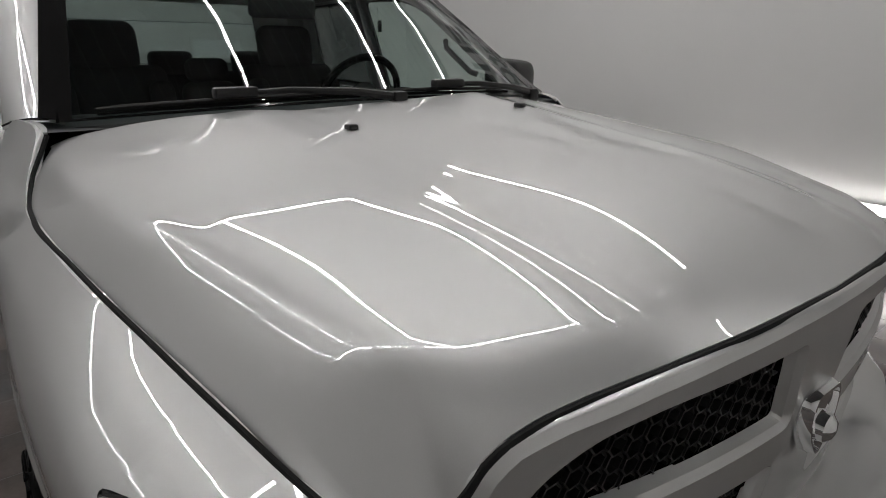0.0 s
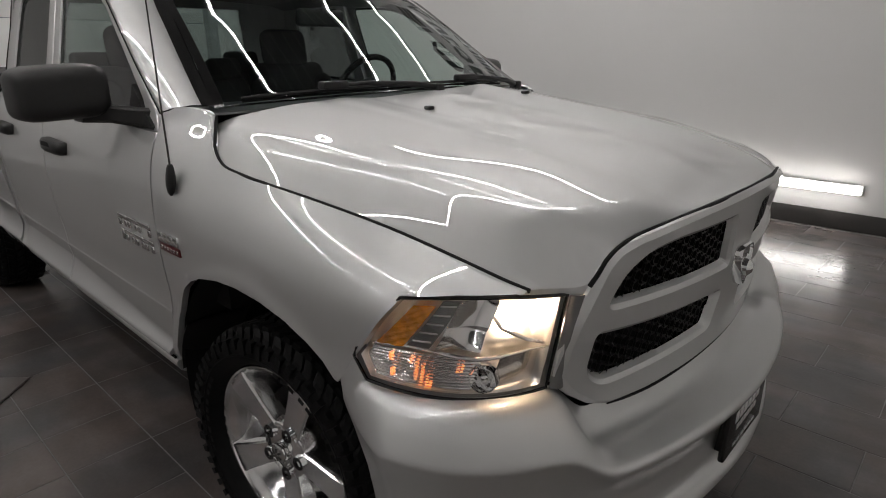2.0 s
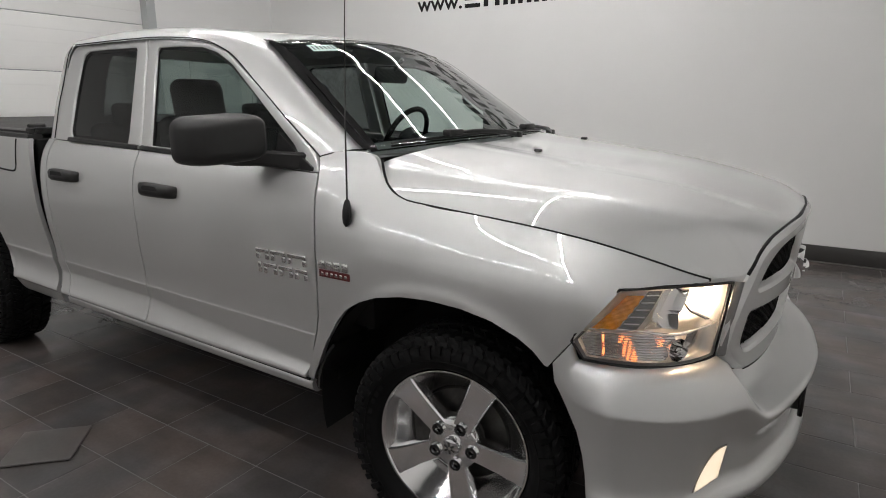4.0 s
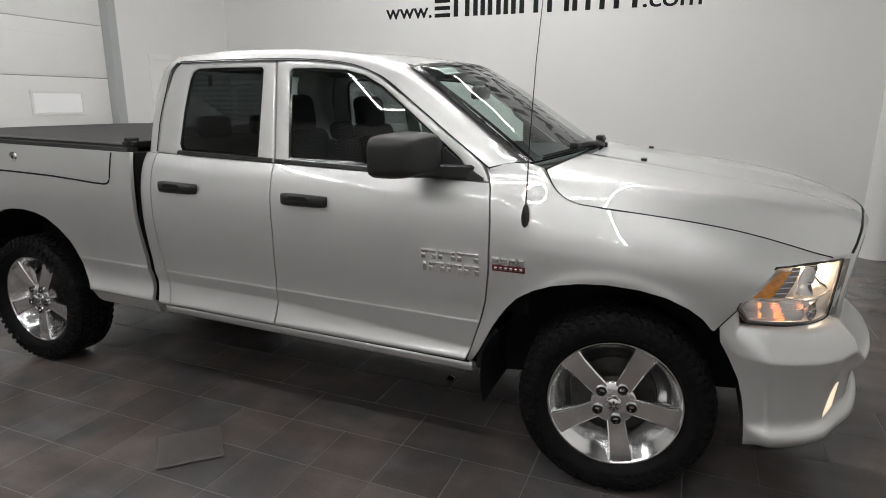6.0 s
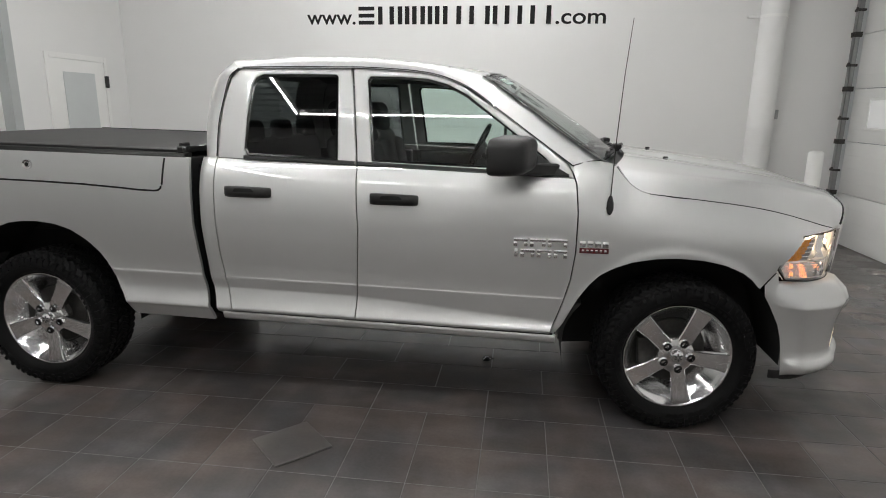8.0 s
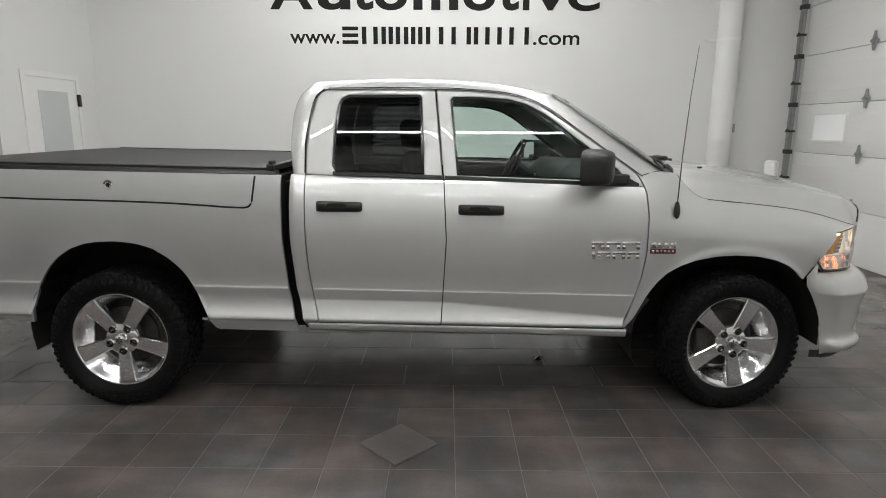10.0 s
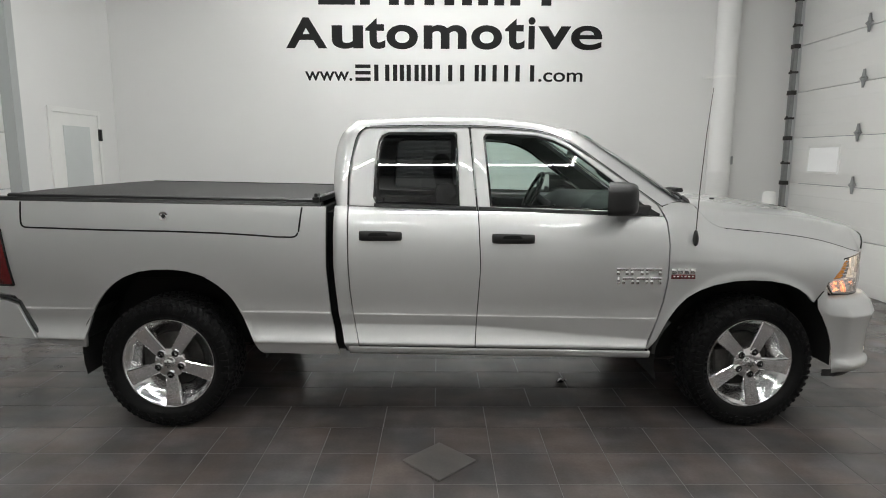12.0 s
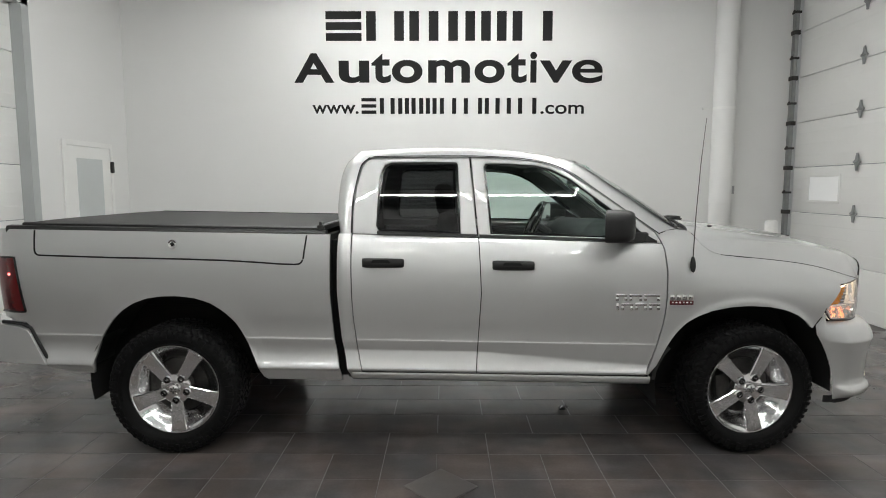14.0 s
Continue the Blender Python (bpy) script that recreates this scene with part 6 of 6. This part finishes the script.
for s in (-1, 1):
    def strip(name, x0, x1, sec, mat, label=""):
        bm = bmesh.new()
        rings = [[bm.verts.new((x, s * y, bed_top(x) + z)) for y, z in sec] for x in steps(x0, x1, 12)]
        n = len(sec)
        for a, b in zip(rings, rings[1:]):
            for k in range(n):
                bm.faces.new((a[k], a[(k + 1) % n], b[(k + 1) % n], b[k]))
        bm.faces.new(rings[0]), bm.faces.new(rings[-1])
        return part(name, bm, mat, truck, label, sharp=30)
    strip("rail_cap", -4.545, -2.615, [(0.966, -0.030), (0.974, -0.026), (0.976, 0.004), (0.966, 0.020), (0.925, 0.024), (0.90, 0.020), (0.90, -0.03), (0.95, -0.032)], BLACK, "black plastic bed rail cap")
    strip("tonneau_rail", -4.47, -2.66, [(0.935, 0.022), (0.935, 0.034), (0.920, 0.040), (0.89, 0.040), (0.89, 0.022)], BLACK, "black rail of the tonneau cover")
    # seam of the side box lid
    seam = [(-4.366, 1.400), (-4.368, 1.285), (-4.366, 1.270), (-4.360, 1.259), (-4.350, 1.2525), (-4.335, 1.2495), (-4.20, 1.2455), (-3.903, 1.236), (-3.5, 1.228), (-3.218, 1.219), (-3.0, 1.206), (-2.877, 1.197), (-2.79, 1.195), (-2.771, 1.199), (-2.757, 1.210), (-2.748, 1.230), (-2.726, 1.370)]
    q = resample([(x, z, 0) for x, z in seam], 150)
    part("lid_seam", tube_bm([(p.x, s * (bed_w(p.x, p.y) - 0.0012), p.y) for p in q], 0.0056, 6), GAP, truck, "dark seam of the side box lid")
    bm = spin_bm([(0.0, -0.006), (0.014, -0.006), (0.016, -0.004), (0.026, -0.006), (0.029, 0.004)], 28)
    lock = part("lid_lock", bm, CHROME, truck, "round chrome lid lock")
    lock.matrix_basis = pose(-3.533, s * (bed_w(-3.533, 1.318) + 0.002), 1.318, 0, 0, 0 if s < 0 else 180)
    bm = spin_bm([(0.0, -0.0075), (0.011, -0.0075), (0.013, -0.005)], 16)
    part("key_hole", bm, GLOSSBLACK, lock)
    # tail lamp wrapping the corner
    tl = new("tail_lamp")
    tl.parent = truck
    tl["label"] = "red tail lamp, lit"

    def tail_fn(u, v):
        z = 0.900 + 0.338 * v
        xr = -4.458 - 0.034 * v
        x = xr + (-4.625 - xr) * u
        return (x, s * (bed_w(x, z) + 0.007 * min(1, 8 * min(u, 1 - u, v, 1 - v) + 0.35)), z)
    grid("tail_lens", tail_fn, steps(0, 1, 14), steps(0, 1, 16), REDLENS, tl, "dark red lens", flip=(s < 0))
    part("tail_gasket", tube_bm([tail_fn(0, v) for v in steps(0, 1, 8)] + [tail_fn(u, 1) for u in steps(0, 1, 6)[1:]], 0.0065, 6), GLOSSBLACK, tl)
    part("tail_gasket", tube_bm([tail_fn(u, 0) for u in steps(0, 1, 6)], 0.0065, 6), GLOSSBLACK, tl)
    bm = spin_bm([(0.0, -0.003), (0.008, -0.002), (0.010, 0.002)], 12)
    b = part("tail_bulb", bm, TAILGLOW, tl, "small lit bulb")
    b.location = (-4.53, s * (bed_w(-4.53, 1.135) + 0.008), 1.135)
    # rear bumper end
    bm = bmesh.new()
    prof = rounded([(-4.350, 0.560), (-4.452, 0.790), (-4.62, 0.828), (-4.84, 0.828), (-4.86, 0.62), (-4.62, 0.580)], [0.015, 0.03, 0.02, 0.03, 0.04, 0.03], 4)
    rings = []
    for y, k in ((0.30, 1.0), (0.93, 1.0), (0.965, 0.99), (0.975, 0.95)):
        rings.append([bm.verts.new((-4.58 + (p.x + 4.58) * k, s * y, 0.70 + (p.y - 0.70) * k)) for p in prof])
    for a, b in zip(rings, rings[1:]):
        for k in range(len(prof)):
            bm.faces.new((a[k], a[(k + 1) % len(prof)], b[(k + 1) % len(prof)], b[k]))
    bm.faces.new(rings[-1]), bm.faces.new(rings[0])
    rb = part("rear_bumper", bm, PAINT, truck, "silver rear bumper end", sharp=40)
    part("bumper_step", tube_bm([(-4.338, s * 0.955, 0.565), (-4.40, s * 0.962, 0.70), (-4.443, s * 0.962, 0.797), (-4.50, s * 0.962, 0.822), (-4.62, s * 0.955, 0.836)], 0.011, 8), BLACK, rb, "black plastic edge of the bumper")

part("tailgate", box_bm(-4.655, -4.605, -0.885, 0.885, 0.86, 1.395, 0.012, 2), PAINT, truck, "silver tailgate")
grid("tonneau_cover", lambda u, v: (-4.46 + 1.79 * u, 0.925 * v, bed_top(-4.46 + 1.79 * u) + 0.034 + 0.010 * (1 - v ** 4) - 0.003 * abs(math.sin(u * math.pi * 3)) ** 8), steps(0, 1, 40), steps(-1, 1, 25), VINYL, truck, "black vinyl tonneau cover over the bed", thick=(0, 0, -0.02))
for s in (-1, 1):
    bm = box_bm(-2.67, -2.63, *sorted((s * 0.80, s * 0.955)), bed_top(-2.65) + 0.02, bed_top(-2.65) + 0.055, 0.006, 1)
    clamp = part("cover_clamp", bm, BLACK, truck, "black clamp of the tonneau cover")
    part("clamp_lever", box_bm(-2.66, -2.64, *sorted((s * 0.86, s * 0.95)), bed_top(-2.65) + 0.05, bed_top(-2.65) + 0.075, 0.006, 1), BLACK, clamp)
bm = box_bm(-2.668, -2.625, -0.93, 0.93, bed_top(-2.65) + 0.01, bed_top(-2.65) + 0.052, 0.008, 2)
part("cover_head_rail", bm, GLOSSBLACK, truck, "black front rail of the tonneau cover")
# bed wall in near-black, the shade between cab and bed put into its colour
bm = box_bm(-2.625, -2.600, -0.94, 0.94, 0.60, 1.372, 0.006, 1)
part("bed_front", bm, GAP, truck, "front wall of the bed, coloured near-black as shade of the gap")

# ---- badges as plain chrome shapes, antenna, small marks ----
for s in (-1, 1):
    def plaque(x0, x1, z0, z1, mat, name, label, lift=0.006, w=None):
        xm, zm = (x0 + x1) / 2, (z0 + z1) / 2
        wid = (w or (lambda x, z: DOOR_W(z + rk(x))))(xm, zm)
        bm = box_bm(x0, x1, *sorted((s * (wid - 0.006), s * (wid + lift))), z0, z1, 0.003, 2)
        return part(name, bm, mat, truck, label)
    for x0, x1, z0, z1 in ((-0.862, -0.790, 0.972, 1.016), (-0.780, -0.700, 0.972, 1.016), (-0.690, -0.592, 0.972, 1.016), (-0.856, -0.838, 0.916, 0.960), (-0.826, -0.752, 0.916, 0.960), (-0.742, -0.668, 0.916, 0.960), (-0.658, -0.590, 0.916, 0.960)):
        if x1 - x0 > 0.03:
            plaque(x0, x1, z1 - 0.017, z1, CHROME, "badge_bar", "plain chrome badge bar", 0.008)
            plaque(x0, x0 + 0.020, z0, z1 - 0.018, CHROME, "badge_bar", "", 0.008)
            plaque(x1 - 0.020, x1, z0, z1 - 0.018, CHROME, "badge_bar", "", 0.008)
        else:
            plaque(x0, x1, z0, z1, CHROME, "badge_bar", "", 0.008)
    for k in range(4):
        plaque(-0.532 + 0.037 * k, -0.502 + 0.037 * k, 0.980, 1.012, CHROME, "badge_bar", "plain chrome badge bar", 0.007, fender_w)
    plaque(-0.532, -0.388, 0.948, 0.976, REDBADGE, "badge_plate", "dark red badge plate", 0.005, fender_w)
    for k in range(6):
        plaque(-0.522 + 0.022 * k, -0.508 + 0.022 * k, 0.955, 0.969, CHROME, "badge_bar", "", 0.0065, fender_w)

bm = bmesh.new()
rings = []
for z, hx, hy in ((1.146, 0.003, 0.003), (1.156, 0.012, 0.010), (1.178, 0.0175, 0.014), (1.205, 0.0165, 0.014), (1.230, 0.011, 0.011), (1.240, 0.007, 0.007)):
    rings.append([bm.verts.new((-0.398 + hx * math.cos(k * math.pi / 6), -0.972 + 0.10 * (z - 1.19) + hy * math.sin(k * math.pi / 6) - 0.008, z)) for k in range(12)])
for a, b in zip(rings, rings[1:]):
    for k in range(12):
        bm.faces.new((a[k], a[(k + 1) % 12], b[(k + 1) % 12], b[k]))
bm.faces.new(rings[-1]), bm.faces.new(rings[0])
ant = part("antenna", bm, BLACK, truck, "thin radio antenna with a black foot")
part("mast", tube_bm([(-0.398, -0.976, 1.235), (-0.392, -0.978, 1.50), (-0.378, -0.982, 1.80), (-0.358, -0.986, 2.06)], [0.0032, 0.0026, 0.002, 0.0014], 6), STEEL, ant, "thin steel mast")

# ---- interior ----
def cushion(bm, x, y, z, lx, ly, lz, tilt=0.0, r=0.05):
    own = box_bm(-lx / 2, lx / 2, -ly / 2, ly / 2, -lz / 2, lz / 2, min(r, lx * 0.45, lz * 0.45, ly * 0.45), 4)
    bmesh.ops.transform(own, verts=own.verts, matrix=Matrix.Translation((x, y, z)) @ Matrix.Rotation(radians(tilt), 4, "Y"))
    me = bpy.data.meshes.new("tmp")
    own.to_mesh(me)
    own.free()
    bm.from_mesh(me)
    bpy.data.meshes.remove(me)
    return bm


for y in (-0.43, 0.43):
    seat = part("front_seat", cushion(bmesh.new(), -1.50, y, 0.92, 0.52, 0.52, 0.16, 4, 0.06), CLOTH, truck, "dark grey cloth front seat")
    part("seat_back", cushion(cushion(cushion(bmesh.new(), -1.83, y, 1.19, 0.13, 0.50, 0.62, -12, 0.06), -1.78, y - 0.20, 1.17, 0.15, 0.11, 0.52, -12, 0.05), -1.78, y + 0.20, 1.17, 0.15, 0.11, 0.52, -12, 0.05), CLOTH, seat)
    part("headrest", cushion(bmesh.new(), -1.90, y, 1.575, 0.12, 0.29, 0.22, -8, 0.057), CLOTH, seat)
    part("headrest_post", tube_bm([(-1.89, y - 0.07, 1.45), (-1.895, y - 0.07, 1.53)], 0.007, 8), CHROME, seat)
    part("headrest_post", tube_bm([(-1.89, y + 0.07, 1.45), (-1.895, y + 0.07, 1.53)], 0.007, 8), CHROME, seat)
bm = cushion(bmesh.new(), -1.80, 0.0, 1.16, 0.12, 0.26, 0.52, -12, 0.05)
mid = part("centre_seat", bm, CLOTH, truck, "dark grey folding centre seat")
part("headrest", cushion(bmesh.new(), -1.86, 0.0, 1.47, 0.09, 0.20, 0.11, -8, 0.04), CLOTH, mid)
bench = part("rear_bench", cushion(cushion(bmesh.new(), -2.30, 0, 0.95, 0.40, 1.40, 0.16, 4, 0.06), -2.47, 0, 1.20, 0.11, 1.40, 0.50, -6, 0.05), CLOTH, truck, "dark grey cloth rear bench")
for y in (-0.46, 0.46, 0.0):
    part("headrest", cushion(bmesh.new(), -2.47, y, 1.495, 0.08, 0.24, 0.13, -6, 0.04), CLOTH, bench)
# dashboard with a binnacle, screen and vents
bm = bmesh.new()
rings = []
for y in steps(-0.84, 0.84, 25):
    hump = 0.05 * math.exp(-((y - 0.42) / 0.17) ** 4) + 0.02 * math.exp(-(y / 0.2) ** 4)
    rings.append([bm.verts.new((x, y, z)) for x, z in ((-0.36, 1.375), (-0.60, 1.385), (-0.84, 1.372 + hump * 0.7), (-0.95, 1.350 + hump), (-1.00, 1.31 + hump * 0.5), (-1.02, 1.20), (-0.96, 1.02), (-0.80, 0.90))])
for a, b in zip(rings, rings[1:]):
    for k in range(7):
        bm.faces.new((a[k], a[k + 1], b[k + 1], b[k]))
dash = part("dashboard", bm, DASH, truck, "dark grey dashboard", sharp=50)
part("centre_screen", box_bm(-1.035, -1.012, -0.12, 0.12, 1.16, 1.29, 0.006, 1), GLOSSBLACK, dash)
for y in (-0.70, -0.20, 0.20, 0.74):
    part("air_vent", box_bm(-1.022, -1.004, y - 0.05, y + 0.05, 1.245, 1.30, 0.008, 1), GLOSSBLACK, dash)
sw = new("steering_wheel")
sw.parent = truck
sw["label"] = "black steering wheel"
m = Matrix.Translation((-1.16, 0.44, 1.36)) @ Matrix.Rotation(radians(-64), 4, "Y")
part("wheel_rim", tube_bm([m @ Vector((0.19 * math.cos(k * math.pi / 18), 0.19 * math.sin(k * math.pi / 18), 0)) for k in range(36)], 0.016, 8, closed=True), GLOSSBLACK, sw)
for a in (0, 90, 180):
    part("wheel_spoke", tube_bm([m @ Vector((0.05 * math.cos(radians(a + 90)), 0.05 * math.sin(radians(a + 90)), -0.02)), m @ Vector((0.185 * math.cos(radians(a + 90)), 0.185 * math.sin(radians(a + 90)), 0))], 0.016, 8), GLOSSBLACK, sw)
bm = spin_bm([(0.0, 0.02), (0.06, 0.015), (0.08, -0.01), (0.06, -0.05), (0.0, -0.05)], 24, axis="z")
bmesh.ops.transform(bm, verts=bm.verts, matrix=m)
part("wheel_hub", bm, DASH, sw)
part("column", tube_bm([m @ Vector((0, 0, -0.04)), (-0.98, 0.44, 1.25)], 0.035, 10), DASH, sw)
# rear-view mirror, headliner, pillar linings, sun visors
bm = cushion(bmesh.new(), -0.93, 0.0, 1.70, 0.04, 0.25, 0.075, 10, 0.02)
rv = part("rear_view_mirror", bm, BLACK, truck, "black rear-view mirror")
part("mirror_stem", tube_bm([(-0.92, 0, 1.72), (-0.86, 0, 1.775)], 0.010, 8), BLACK, rv)
grid("headliner", lambda t, v: Vector(roof_fn(t, v)) + Vector((-0.03, 0, -0.035)), steps(0, 5, 18), steps(-1, 1, 17), LINER, truck, "grey fabric headliner")
for s in (-1, 1):
    grid("pillar_lining", lambda t, k: (DC(t).lerp(WC(t), k).x - 0.03, s * (DC(t).lerp(WC(t), k).y - 0.03), DC(t).lerp(WC(t), k).z - 0.02), steps(0, 9, 30), steps(0, 1, 4), LINER, truck, flip=(s < 0))
    part("sun_visor", cushion(bmesh.new(), -1.13, s * 0.38, 1.805, 0.20, 0.42, 0.03, -8, 0.012), LINER, truck, "grey sun visor")
    part("door_lining", cushion(bmesh.new(), -1.15, s * 0.862, 1.10, 1.02, 0.05, 0.42, 0, 0.02), DASH, truck)
    part("door_lining", cushion(bmesh.new(), -2.07, s * 0.862, 1.10, 0.70, 0.05, 0.44, 0, 0.02), DASH, truck)
    part("grab_handle", tube_bm([(-0.78, s * 0.80, 1.46), (-0.80, s * 0.775, 1.47), (-0.93, s * 0.745, 1.57), (-0.95, s * 0.76, 1.60)], 0.012, 8), DASH, truck)

# ---- floor: tiles on a grout bed ----
floor = tagged(part("floor", box_bm(XW - 0.2, X1 + 0.2, Y0 - 0.2, Y1 + 0.1, -0.2, -0.0016), GROUT, None, smooth=False), "dark grey slate-look tile floor with thin joints", "floor", kind="structure")
TW, TX, TY = 0.3225, -1.300, -1.305
h = TW / 2 - 0.0024


def tile_mesh(w):
    bm = box_bm(-w / 2 + 0.0024, w / 2 - 0.0024, -h, h, -0.01, 0.0, 0.0012, 1)
    for f in list(bm.faces):
        if f.calc_center_median().z < -0.005:
            bm.faces.remove(f)
    me = bpy.data.meshes.new("tile")
    bm.to_mesh(me)
    bm.free()
    me.materials.append(TILE)
    return me


TILE_ME, LONG_ME = tile_mesh(TW), tile_mesh(2 * TW)
rest_v, rest_f, count = [], [], 0
rnd = random.Random(11)
for j in range(int((Y0 - TY) / TW) - 1, int((Y1 - TY) / TW) + 1):
    cy = TY + (j + 0.5) * TW
    long = cy > -0.98
    w = 2 * TW if long else TW
    x = TX - 40 * TW + (TW if long and j % 2 else 0)
    while x + w < X1 + 0.1:
        cx, x = x + w / 2, x + w
        if cx < XW or cy + h > Y1 + 0.05 or (cx < X0 - 0.6 and cy > -1.3):
            continue
        near = (-5.0 < cx < 1.6 and -2.30 < cy < -0.9) or (0.6 < cx < 3.3 and -1.0 < cy < 4.6)
        dz = rnd.uniform(-0.0006, 0.0)
        if near and count < 300:
            ob = add("tile", LONG_ME if long else TILE_ME, floor)
            ob.location = (cx, cy, dz)
            count += 1
        else:
            b, g = len(rest_v), w / 2 - 0.0024
            for dx, dy, z in ((-g, -h, dz), (g, -h, dz), (g, h, dz), (-g, h, dz), (-g, -h, -0.01), (g, -h, -0.01), (g, h, -0.01), (-g, h, -0.01)):
                k = 0.0012 if z > -0.005 else 0
                rest_v.append((cx + dx - math.copysign(k, dx), cy + dy - math.copysign(k, dy), z))
            rest_f += [(b, b + 1, b + 2, b + 3), (b, b + 4, b + 5, b + 1), (b + 1, b + 5, b + 6, b + 2), (b + 2, b + 6, b + 7, b + 3), (b + 3, b + 7, b + 4, b)]
tagged(add("floor_tiles", mesh_of("floor_tiles", rest_v, rest_f, TILE, smooth=False), floor), "dark grey slate-look floor tiles", kind="stuff")
